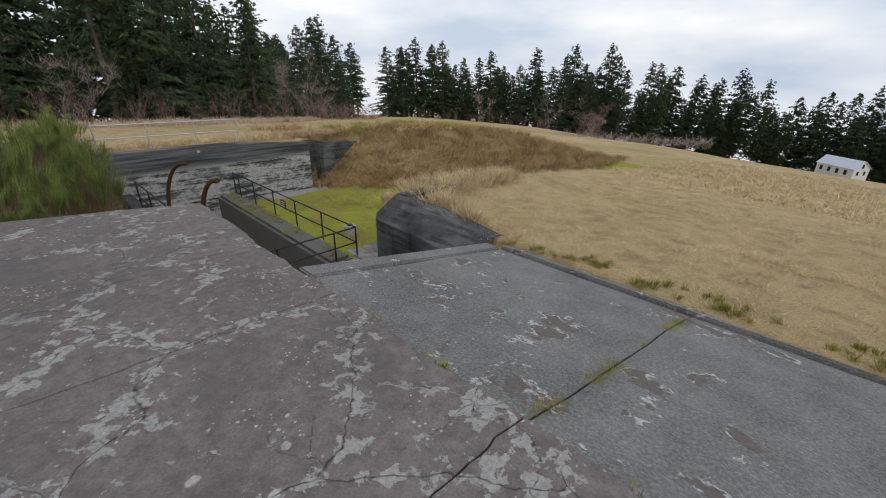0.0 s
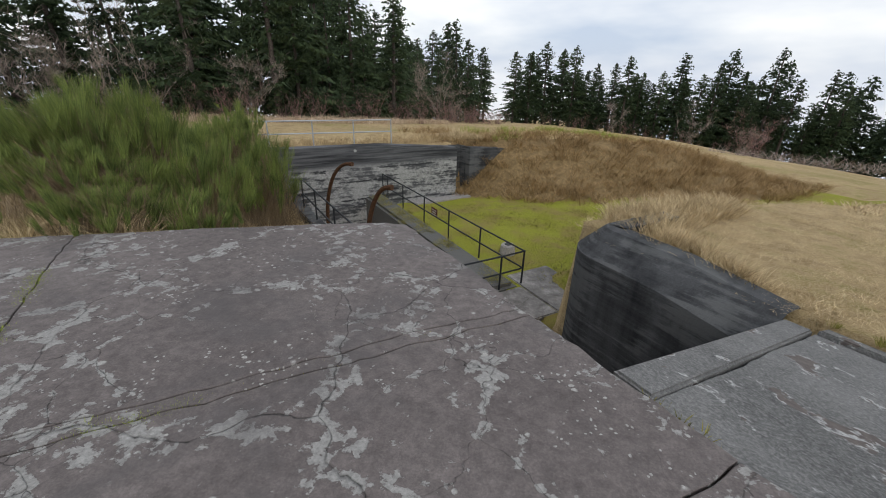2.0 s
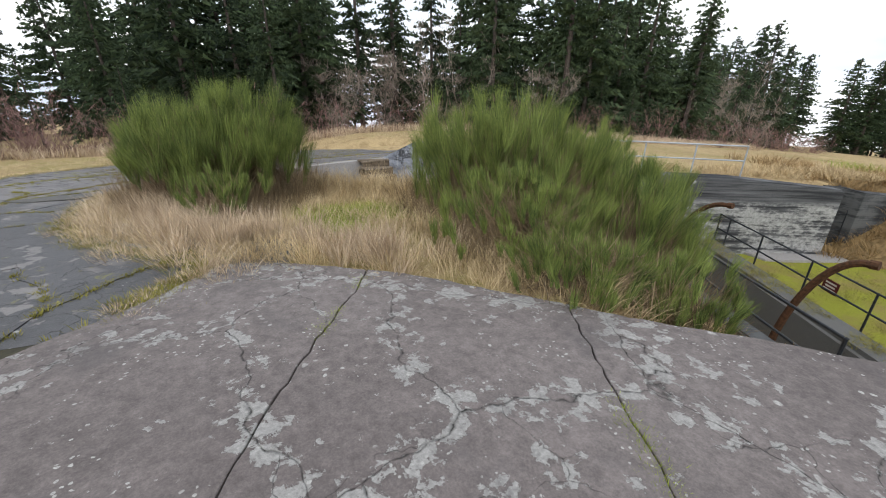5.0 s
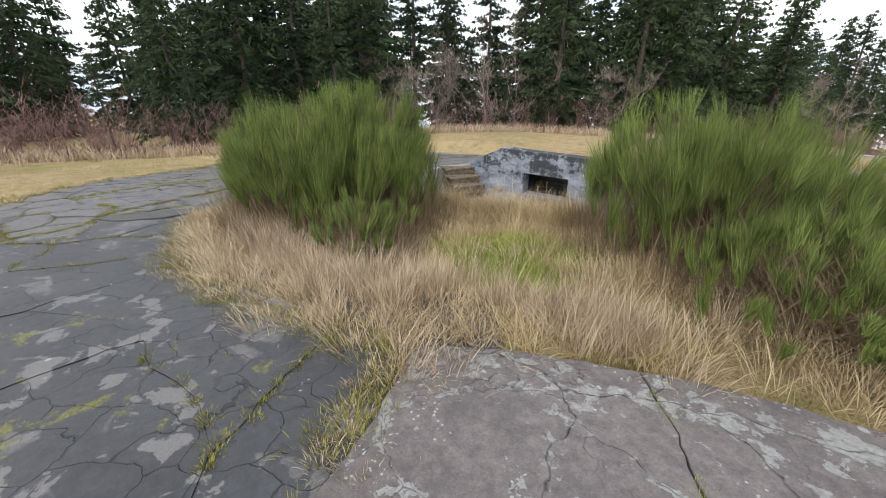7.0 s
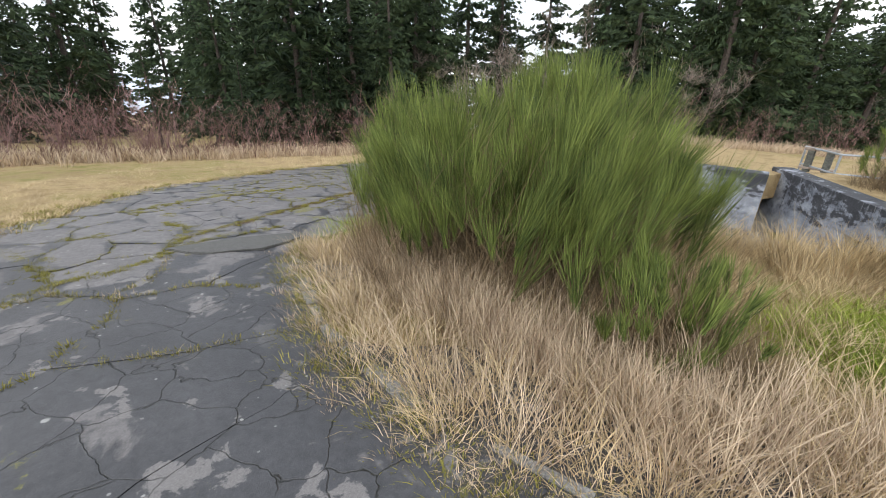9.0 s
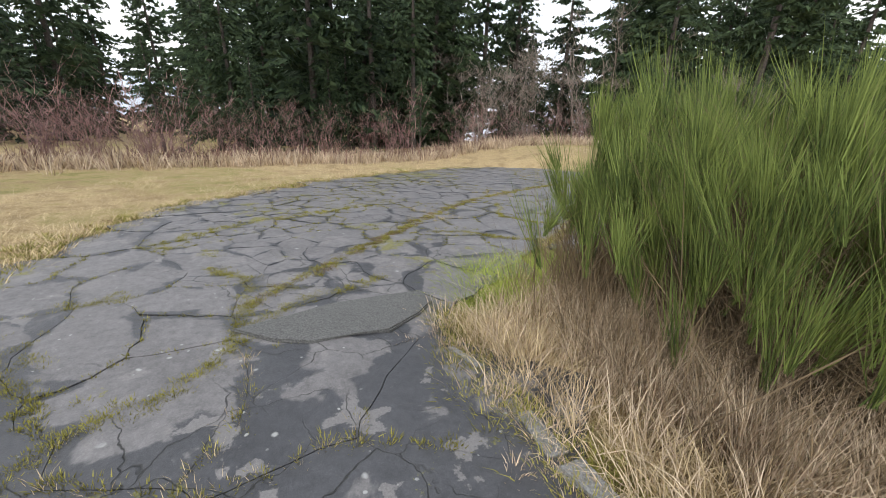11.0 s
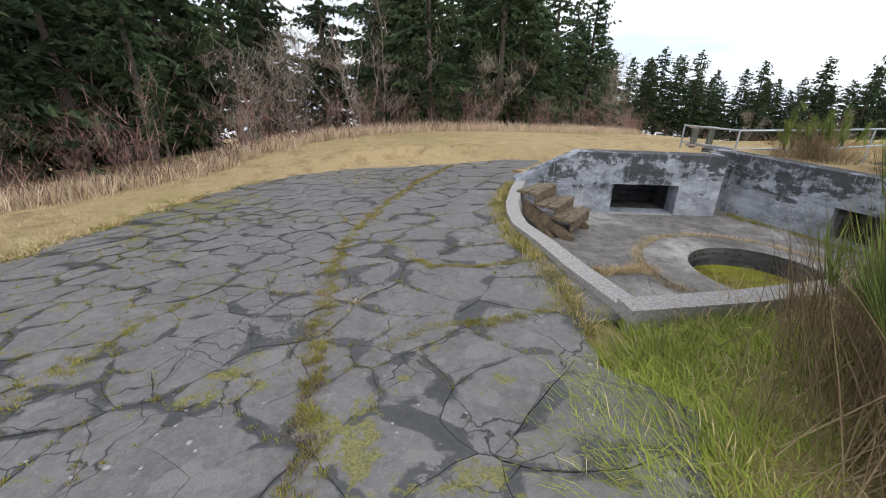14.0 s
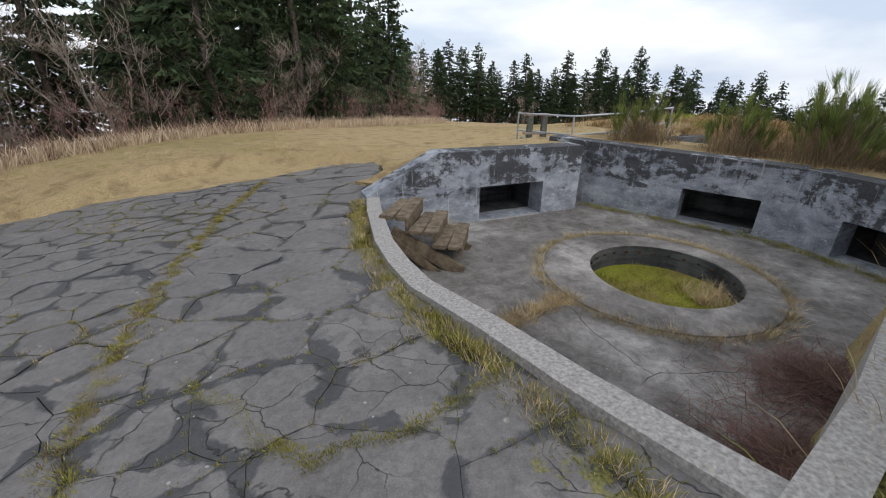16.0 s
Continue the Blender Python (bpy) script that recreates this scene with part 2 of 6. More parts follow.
def mat_courtwall():
    k = Mat("half_whitewashed_concrete", 0.88)
    fine = k.noise(40, 4, 0.7)
    brd = k.noise(1.5, 5, 0.6, k.map((0.25, 0.25, 5.0)))
    blot = k.noise(0.9, 7, 0.65, k.map((1, 1, 1.8)), 0.3)
    base = k.ramp(brd, (0.36, (0.03, 0.031, 0.034)), (0.6, (0.13, 0.132, 0.138)))
    base = k.mix(0.4, base, k.ramp(fine, (0.3, 0.25), (0.7, 0.75)), "OVERLAY")
    # remains of whitewash on the middle of the wall
    z = k.axis(2)
    up = k.ramp(k.math("ADD", k.math("MULTIPLY", z, -0.5), -0.9), (0.17, 0.0), (0.27, 1.0))
    f = k.math("ADD", k.math("ADD", k.math("MULTIPLY", blot, 0.4), k.math("MULTIPLY", k.noise(5, 8, 0.72, k.map((1, 1, 2.2))), 0.3)), k.math("MULTIPLY", brd, 0.3))
    wash = k.math("MULTIPLY", k.ramp(f, (0.465, 0.0), (0.525, 1.0)), up)
    base = k.mix(k.math("MULTIPLY", wash, 0.9), base, k.ramp(k.noise(14, 6, 0.75), (0.3, (0.2, 0.2, 0.195)), (0.7, (0.5, 0.5, 0.485))))
    spots = k.ramp(k.voro(1.6, vec=k.warp(3, 0.15)), (0.09, 0.8), (0.13, 0.0))
    base = k.mix(k.math("MULTIPLY", spots, k.ramp(k.noise(0.8, 2), (0.52, 0.0), (0.58, 1.0))), base, (0.42, 0.42, 0.4))
    return k.done(base, k.math("ADD", k.math("MULTIPLY", fine, 0.35), brd), 0.45, 0.015)


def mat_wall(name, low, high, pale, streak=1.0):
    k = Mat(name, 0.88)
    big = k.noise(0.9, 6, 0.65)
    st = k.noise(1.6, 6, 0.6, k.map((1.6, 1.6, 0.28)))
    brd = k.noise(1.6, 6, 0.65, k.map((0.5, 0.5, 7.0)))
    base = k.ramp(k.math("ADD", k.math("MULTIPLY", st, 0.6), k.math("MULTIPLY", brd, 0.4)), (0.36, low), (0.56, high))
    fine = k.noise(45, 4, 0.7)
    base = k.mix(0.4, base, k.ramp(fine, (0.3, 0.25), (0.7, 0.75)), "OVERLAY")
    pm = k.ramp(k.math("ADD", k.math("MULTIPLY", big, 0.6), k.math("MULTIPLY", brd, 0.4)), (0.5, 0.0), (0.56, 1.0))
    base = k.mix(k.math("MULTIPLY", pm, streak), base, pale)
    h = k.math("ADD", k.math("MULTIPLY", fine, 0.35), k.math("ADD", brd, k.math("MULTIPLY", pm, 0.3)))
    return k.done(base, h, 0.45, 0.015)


def mat_pit_floor():
    k = Mat("weathered_pit_concrete", 0.85)
    fine = k.noise(55, 4, 0.7)
    big = k.noise(0.8, 7, 0.65, None, 0.4)
    base = k.ramp(big, (0.33, (0.095, 0.087, 0.08)), (0.5, (0.19, 0.176, 0.165)), (0.66, (0.35, 0.33, 0.31)))
    base = k.mix(0.4, base, k.ramp(fine, (0.3, 0.25), (0.7, 0.75)), "OVERLAY")
    base = k.mix(0.7, base, k.ramp(k.noise(5, 8, 0.72, None, 0.5), (0.35, 0.26), (0.65, 0.72)), "OVERLAY")
    sp = k.ramp(k.voro(9, vec=k.warp(9, 0.05)), (0.04, 1.0), (0.1, 0.0))
    base = k.mix(k.math("MULTIPLY", sp, k.ramp(k.noise(1.5, 3), (0.5, 0.0), (0.55, 1.0))), base, (0.36, 0.35, 0.33))
    cr = k.math("MULTIPLY", k.ramp(k.voro(0.42, "DISTANCE_TO_EDGE", k.warp(1.2, 0.5)), (0.0, 1.0), (0.004, 0.0)), k.ramp(k.noise(0.5, 2), (0.52, 0.0), (0.58, 1.0)))
    base = k.mix(cr, base, (0.05, 0.046, 0.038))
    return k.done(base, k.math("SUBTRACT", fine, cr), 0.4, 0.01)


def mat_ground():
    k = Mat("winter_grass_ground", 0.95, spec=0.1)
    fine = k.noise(38, 5, 0.75)
    mid = k.noise(1.6, 6, 0.65)
    big = k.noise(0.09, 4, 0.55)
    straw = k.ramp(fine, (0.28, (0.23, 0.155, 0.065)), (0.5, (0.48, 0.36, 0.195)), (0.72, (0.65, 0.50, 0.295)))
    green = k.ramp(fine, (0.28, (0.05, 0.065, 0.012)), (0.5, (0.15, 0.17, 0.03)), (0.72, (0.28, 0.27, 0.07)))
    g = k.ramp(k.math("ADD", k.math("MULTIPLY", mid, 0.55), k.math("MULTIPLY", big, 0.6)), (0.575, 0.0), (0.72, 0.65))
    base = k.mix(g, straw, green)
    base = k.mix(k.ramp(mid, (0.36, 0.45), (0.5, 0.0)), base, (0.13, 0.085, 0.04))
    return k.done(base, k.math("ADD", fine, mid), 0.9, 0.05)


def mat_moss_lawn():
    k = Mat("mossy_court_lawn", 0.95, spec=0.1)
    fine = k.noise(40, 5, 0.75)
    mid = k.noise(0.9, 6, 0.65)
    green = k.ramp(fine, (0.28, (0.10, 0.115, 0.014)), (0.5, (0.27, 0.285, 0.036)), (0.72, (0.44, 0.42, 0.085)))
    base = k.mix(k.ramp(mid, (0.45, 0.0), (0.62, 0.75)), green, (0.26, 0.19, 0.08))
    return k.done(base, k.math("ADD", fine, mid), 0.9, 0.04)


def mat_blades(name, dark, light, rough=0.75, clump=1.7):
    k = Mat(name, rough, spec=0.2)
    c = k.ramp(k.island(), (0.0, dark), (0.8, light), (1.0, tuple(min(1, v * 1.2) for v in light)))
    c = k.mix(0.45, c, k.ramp(k.noise(clump, 3), (0.36, dark), (0.64, light)))
    return k.done(c)


def mat_foliage(name, dark, light):
    k = Mat(name, 0.7, spec=0.25)
    c = k.ramp(k.island(), (0.0, dark), (0.75, light), (1.0, tuple(min(1, v * 1.5) for v in light)))
    c = k.mix(0.35, c, k.ramp(k.random(), (0.0, dark), (1.0, light)))
    return k.done(c)


def mat_plain(name, a, b, scale=20, rough=0.7, metal=0.0, bump=0.3, spec=0.3):
    k = Mat(name, rough, metal, spec)
    n = k.noise(scale, 5, 0.65)
    c = k.ramp(n, (0.3, a), (0.7, b))
    return k.done(c, n, bump, 0.01)


M_SLAB, M_ROUGH = mat_roof_slab(), mat_rough_slab()
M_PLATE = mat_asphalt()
M_AGG = mat_plain("bare_aggregate_concrete", (0.1, 0.098, 0.092), (0.36, 0.35, 0.33), 70, 0.9)
# dark wall concrete; also paints the shade inside the pit recesses
M_DARKWALL = mat_wall("blackened_board_marked_concrete_and_shade", (0.018, 0.019, 0.021), (0.07, 0.072, 0.075), (0.2, 0.205, 0.2), 0.3)
M_COURTWALL = mat_courtwall()
M_PITWALL = mat_pitwall()
M_PIT = mat_pit_floor()
M_KERB = mat_plain("pale_kerb_concrete", (0.19, 0.176, 0.166), (0.46, 0.44, 0.42), 38, 0.85, bump=0.6)
M_GROUND, M_LAWN = mat_ground(), mat_moss_lawn()
M_JOINT = mat_plain("joint_soil_moss", (0.03, 0.028, 0.022), (0.07, 0.065, 0.035), 9, 0.95)
M_BANK = mat_plain("brown_litter", (0.09, 0.06, 0.025), (0.32, 0.22, 0.105), 7, 0.95, bump=0.9)
M_STRAW = mat_blades("straw_grass", (0.2, 0.14, 0.068), (0.71, 0.56, 0.335), clump=2.5)
M_REED = mat_blades("pinkish_dry_grass", (0.24, 0.165, 0.105), (0.74, 0.595, 0.425), clump=3.4)
M_GREENBLADE = mat_blades("fresh_grass", (0.09, 0.13, 0.018), (0.36, 0.41, 0.075))
M_MOSS = mat_blades("olive_moss", (0.085, 0.08, 0.018), (0.34, 0.31, 0.075), clump=4.0)
M_BROOM = mat_blades("broom_stems", (0.02, 0.042, 0.013), (0.25, 0.305, 0.078), clump=2.6)
M_DRYSTEM = mat_blades("dry_broom_stems", (0.07, 0.05, 0.03), (0.30, 0.22, 0.13))
M_BRACKEN = mat_blades("brown_bracken", (0.13, 0.08, 0.032), (0.44, 0.30, 0.145))
M_TWIG = mat_blades("reddish_twigs", (0.11, 0.06, 0.056), (0.36, 0.225, 0.2))
M_GREYTWIG = mat_blades("grey_lichen_twigs", (0.15, 0.12, 0.10), (0.38, 0.32, 0.27))
M_NEEDLE = mat_foliage("fir_needles", (0.009, 0.02, 0.012), (0.066, 0.098, 0.044))
M_BARK = mat_plain("fir_bark", (0.035, 0.028, 0.023), (0.12, 0.10, 0.085), 12, 0.9)
M_STEEL = mat_plain("black_pipe_paint_and_hole_shade", (0.012, 0.014, 0.017), (0.04, 0.045, 0.052), 30, 0.5, 0.2)
M_GALV = mat_plain("galvanised_pipe", (0.3, 0.33, 0.36), (0.5, 0.54, 0.58), 30, 0.45, 0.4)
M_RUST = mat_plain("rusty_iron", (0.03, 0.016, 0.009), (0.13, 0.062, 0.03), 22, 0.85, 0.2)
M_WOOD = mat_plain("weathered_planks", (0.07, 0.052, 0.035), (0.23, 0.18, 0.125), 9, 0.85)
M_WOODGREY = mat_plain("lichen_grey_timber", (0.05, 0.052, 0.046), (0.19, 0.19, 0.165), 12, 0.9)
M_STALK = mat_blades("wine_red_stalks", (0.05, 0.024, 0.02), (0.26, 0.15, 0.12))
M_AGGDARK = mat_plain("worn_dark_aggregate", (0.04, 0.04, 0.038), (0.2, 0.196, 0.185), 90, 0.9, bump=0.8)
M_SIGN = mat_plain("dark_red_sign", (0.07, 0.012, 0.010), (0.11, 0.02, 0.016), 20, 0.5)
M_LETTER = mat_plain("cream_letters", (0.5, 0.46, 0.38), (0.6, 0.55, 0.47), 20, 0.6)
M_SIDING = mat_plain("white_siding", (0.5, 0.5, 0.5), (0.66, 0.66, 0.65), 6, 0.7)
M_ROOF = mat_plain("pale_metal_roof", (0.38, 0.42, 0.5), (0.5, 0.54, 0.62), 3, 0.45)
M_GLASS = mat_plain("dark_panes", (0.012, 0.014, 0.016), (0.03, 0.033, 0.036), 8, 0.1)
M_WATER = mat_plain("grey_sea", (0.35, 0.42, 0.5), (0.42, 0.5, 0.58), 0.1, 0.25)
M_DEBRIS = mat_blades("dead_brown_stalks", (0.05, 0.028, 0.022), (0.17, 0.10, 0.075))


# ---- mesh helpers ----
def link(name, verts, faces, material, parent=None, label="", smooth=False):
    me = bpy.data.meshes.new(name)
    me.from_pydata([tuple(v) for v in verts], [], faces)
    me.materials.append(material)
    if smooth:
        me.polygons.foreach_set("use_smooth", [True] * len(me.polygons))
    me.update()
    ob = new(name, me)
    if parent:
        ob.parent = parent
    if label:
        ob["label"] = label
    return ob


def part(name, bm, material, parent=None, label="", smooth=False):
    me = bpy.data.meshes.new(name)
    bmesh.ops.recalc_face_normals(bm, faces=bm.faces)
    bm.to_mesh(me)
    bm.free()
    me.materials.append(material)
    if smooth:
        me.polygons.foreach_set("use_smooth", [True] * len(me.polygons))
    ob = new(name, me)
    if parent:
        ob.parent = parent
    if label:
        ob["label"] = label
    return ob


def empty(name, label, category, kind="", at=(0, 0, 0)):
    ob = new(name)
    ob.location = at
    return tagged(ob, label, category, kind=kind)


O2, A2, B2 = Vector((-1.13, 4.70)), Vector((-0.70, 0.714)), Vector((0.714, 0.70))


def L(a, b, z=0.0):
    """From the battery's own axes (a along the roof joint, b across it) to the world."""
    p = O2 + A2 * a + B2 * b
    return Vector((p.x, p.y, z))


def to_ab(x, y):
    d = Vector((x, y)) - O2
    return d.dot(A2), d.dot(B2)


def prism(bm, poly, z0, z1, bevel=0.0):
    """Upright prism over a polygon of (x, y); z0 and z1 are numbers or functions of x, y."""
    f0 = z0 if callable(z0) else (lambda x, y: z0)
    f1 = z1 if callable(z1) else (lambda x, y: z1)
    lo = [bm.verts.new((p[0], p[1], f0(p[0], p[1]))) for p in poly]
    hi = [bm.verts.new((p[0], p[1], f1(p[0], p[1]))) for p in poly]
    n = len(poly)
    bm.faces.new(hi)
    bm.faces.new(lo[::-1])
    for i in range(n):
        bm.faces.new((lo[i], lo[(i + 1) % n], hi[(i + 1) % n], hi[i]))
    if bevel:
        top = [e for e in bm.edges if all(v in hi for v in e.verts)]
        bmesh.ops.bevel(bm, geom=top, offset=bevel, segments=2, affect="EDGES")


def tube(bm, pts, r, sides=8, r_end=None):
    pts = [Vector(p) for p in pts]
    rings = []
    for i, p in enumerate(pts):
        d = (pts[min(i + 1, len(pts) - 1)] - pts[max(i - 1, 0)]).normalized()
        s = d.cross(Vector((0, 0, 1)))
        s = s.normalized() if s.length > 0.01 else Vector((1, 0, 0))
        u = s.cross(d).normalized()
        rr = r if r_end is None else r + (r_end - r) * i / max(1, len(pts) - 1)
        rings.append([bm.verts.new(p + (s * math.cos(q) + u * math.sin(q)) * rr) for q in (2 * math.pi * j / sides for j in range(sides))])
    for a, b in zip(rings, rings[1:]):
        for j in range(sides):
            bm.faces.new((a[j], a[(j + 1) % sides], b[(j + 1) % sides], b[j]))
    bm.faces.new(rings[0][::-1])
    bm.faces.new(rings[-1])


def box(bm, m, sx, sy, sz, bevel=0.0):
    r = bmesh.ops.create_cube(bm, size=1, matrix=m @ Matrix.Diagonal((sx, sy, sz, 1)))
    if bevel:
        es = list({e for v in r["verts"] for e in v.link_edges})
        bmesh.ops.bevel(bm, geom=es, offset=bevel, segments=2, affect="EDGES")


# ---- the lie of the land ----
def sp(v, w=0.5):
    q = v / w
    return v if q > 30 else w * math.log1p(math.exp(q))


def lerp(x, xs, ys):
    return float(np.interp(x, xs, ys))


def crest(x, y):
    """The roof's and the apron's surface."""
    return -0.088 - 0.0466 * y - 0.083 * sp(-(x + 6.4))


def slab_b(x, y):
    return 0.334 - 0.158 * x - 0.174 * y


def smooth(v, lo, hi):
    q = min(1, max(0, (v - lo) / (hi - lo)))
    return q * q * (3 - 2 * q)


def meadow(x, y):
    z = -1.6 - 0.10 * sp(y - 22, 4) - 0.068 * sp(x + 4, 4) - 0.07 * sp(x - 18, 5)
    z -= 0.17 * sp(-x - 27, 2) - 0.1 * sp(-x - 60, 4)
    z += 0.5 * noise.noise(Vector((x * 0.05, y * 0.05, 3))) * smooth(math.hypot(x + 8, y - 12), 25, 60)
    return z


def court_base(b):
    return lerp(b, (7, 8.5, 10.2, 17, 20, 30, 40), (15.0, 13.2, 10.9, 8.5, 7.9, 8.5, 9))


def land(x, y):
    a, b = to_ab(x, y)
    far = meadow(x, y)
    near = crest(x, y) - 0.05
    w = smooth(y, 11, 17) * smooth(-x, -3, 4)
    z = near * (1 - w) + far * w
    if 0 < b <= 3.6 and a < 0.5:
        return slab_b(x, y) - 0.3
    # the dry field beside the battery
    field = -1.1 - 0.05 * (b - 3.6) - 0.0045 * max(0, b - 3.6) ** 2
    field = max(field, far) if b > 14 else field
    if b > 3.6 and a < 4.2:
        z = field
    elif b > -3.5 and a > 3 and a < 15.4:
        z = z - 0.56 * max(0, b + 3.2) * smooth(a, 3.0, 6.6) - 0.22 * smooth(b, -3.4, -2.2) * smooth(a, 3.0, 4.0)
    if b > 3.4 and a >= 4.2:
        floor = -3.55 - 0.11 * max(0, a - 11) - 0.06 * max(0, b - 14)
        ab = court_base(b)
        top = lerp(b, (7, 15, 21, 27, 32), (-1.7, -1.65, -2.4, -4.0, -4.8))
        rise = smooth(a, ab, ab + 5.2) if b > 7.0 else (1.0 if a > 15.45 else 0.0)
        if b <= 8.2:
            rise = 1.0 if a > 15.45 else 0.0
            top = -1.75
        back = smooth(a, 17, 26)
        z = floor + (top * (1 - back) + far * back - floor) * rise
        if b > 22:
            q = smooth(b, 22, 34)
            z = z * (1 - q) + min(far, z + 1.5) * q
        if b > 5.0:
            q = 1 - (1 - smooth(a, 4.0, 6.4)) * smooth(b, 4.8, 6.2)
            z = field * (1 - q) + z * q
    return z


def build_ground():
    def spread(lo, hi, fine_lo, fine_hi, step, grow):
        v = list(np.arange(fine_lo, fine_hi, step))
        s, q = step, fine_hi
        while q < hi:
            v.append(q)
            s *= grow
            q += s
        s, q = step, fine_lo
        while q > lo:
            s *= grow
            q -= s
            v.insert(0, q)
        return v

    # rows follow the battery's axes so that steps in the land lie under the walls
    av = spread(-420, 420, -8, 27, 0.3, 1.16)
    bv = spread(-420, 420, -19, 28, 0.3, 1.16)
    verts, faces = [], []
    nb = len(bv)
    for a in av:
        for b in bv:
            p = L(a, b)
            z = land(p.x, p.y)
            d = -0.3 if under_built(p.x, p.y, a, b) else 0
            if inside(p.x, p.y, HOLE):
                z, d = -2.95, 0
            if 5.9 < a < 15.6 and 0.3 < b < 3.6:
                z = -5.6
            elif -0.5 < a <= 5.95 and 0.0 < b < 3.6:
                z = -3.9
            z += d + 0.05 * noise.noise(Vector((p.x * 0.8, p.y * 0.8, 0)))
            verts.append((p.x, p.y, z))
    for i in range(len(av) - 1):
        for j in range(nb - 1):
            q = i * nb + j
            faces.append((q, q + nb, q + nb + 1, q + 1))
    ob = link("ground", verts, faces, M_GROUND, smooth=True)
    me = ob.data
    me.materials.append(M_LAWN)
    me.materials.append(M_BANK)
    idx = []
    for p in me.polygons:
        a, b = to_ab(p.center.x, p.center.y)
        lawn = 4.2 < a < court_base(b) + 0.4 and 3.5 < b < 26
        bank_here = 7.6 < b < 27 and court_base(b) + 0.4 <= a < court_base(b) + 5.0
        idx.append(1 if lawn else 2 if bank_here else 0)
    me.polygons.foreach_set("material_index", idx)
    return tagged(ob, "rolling hilltop of straw-coloured winter grass and mossy lawn", "ground", kind="structure")


def inside(x, y, poly):
    r = False
    for (x0, y0), (x1, y1) in zip(poly, poly[1:] + poly[:1]):
        if (y0 > y) != (y1 > y) and x < (x1 - x0) * (y - y0) / (y1 - y0) + x0:
            r = not r
    return r


PIT = [(-18.55, 12.2), (-18.3, 9.7), (-17.95, 8.45), (-17.45, 7.6), (-17.1, 6.86), (-16.52, 5.95), (-14.7, 7.05), (-12.9, 8.2), (-10.75, 9.0), (-10.8, 9.9), (-11.3, 11.35), (-14.55, 14.7), (-15.0, 14.2), (-14.6, 13.5), (-17.2, 12.52)]
HOLE = [(-18.45, 12.2), (-18.2, 9.7), (-17.85, 8.45), (-17.35, 7.6), (-17.0, 6.86), (-16.6, 5.9), (-14.7, 7.1), (-12.9, 8.3), (-11.0, 8.6), (-9.5, 8.8), (-9.5, 10.4), (-10.4, 12.4), (-13.4, 15.6), (-14.5, 15.3), (-15.2, 14.6), (-17.4, 13.6), (-18.45, 12.6)]
APRON = [(-10.0, 3.85), (-12.2, 2.97), (-13.2, 2.86), (-15.0, 3.2), (-16.0, 3.45), (-16.9, 4.4), (-16.95, 5.6), (-17.3, 6.86), (-17.65, 7.6), (-18.15, 8.45), (-18.5, 9.7), (-18.75, 12.3), (-18.3, 14.5), (-18.6, 16.6), (-21.5, 17.2), (-24.0, 15.6), (-25.3, 12.5), (-25.2, 9.3), (-23.9, 5.6), (-21.8, 2.4), (-20.1, 1.1), (-16.6, -0.4), (-12.0, -3.6), (-6.0, -8.0), (-4.0, -5.0), (-7.0, 0.5), (-9.0, 3.8)]
ROOF = [(-3.42, 7.08), (-1.13, 4.7), (0.73, 2.82), (6.2, -2.85), (-5.0, -8.0), (-8.0, 0.0), (-9.3, 2.95), (-10.0, 3.95), (-9.55, 4.43), (-9.1, 4.74), (-8.3, 5.2), (-7.4, 5.52), (-6.7, 5.76), (-5.6, 6.33), (-4.6, 6.85), (-3.88, 7.22), (-3.6, 7.24)]


def under_built(x, y, a, b):
    return inside(x, y, APRON) or inside(x, y, ROOF) or (0 < b < 3.55 and -9 < a < 0.3)


ground = build_ground()


# ---- roof slabs ----
def clip_half(poly, axis, limit, keep_less):
    out = []
    for p, q in zip(poly, poly[1:] + poly[:1]):
        pi, qi = (p[axis] <= limit) == keep_less, (q[axis] <= limit) == keep_less
        if pi:
            out.append(p)
        if pi != qi:
            t = (limit - p[axis]) / (q[axis] - p[axis])
            out.append((p[0] + t * (q[0] - p[0]), p[1] + t * (q[1] - p[1])))
    return out


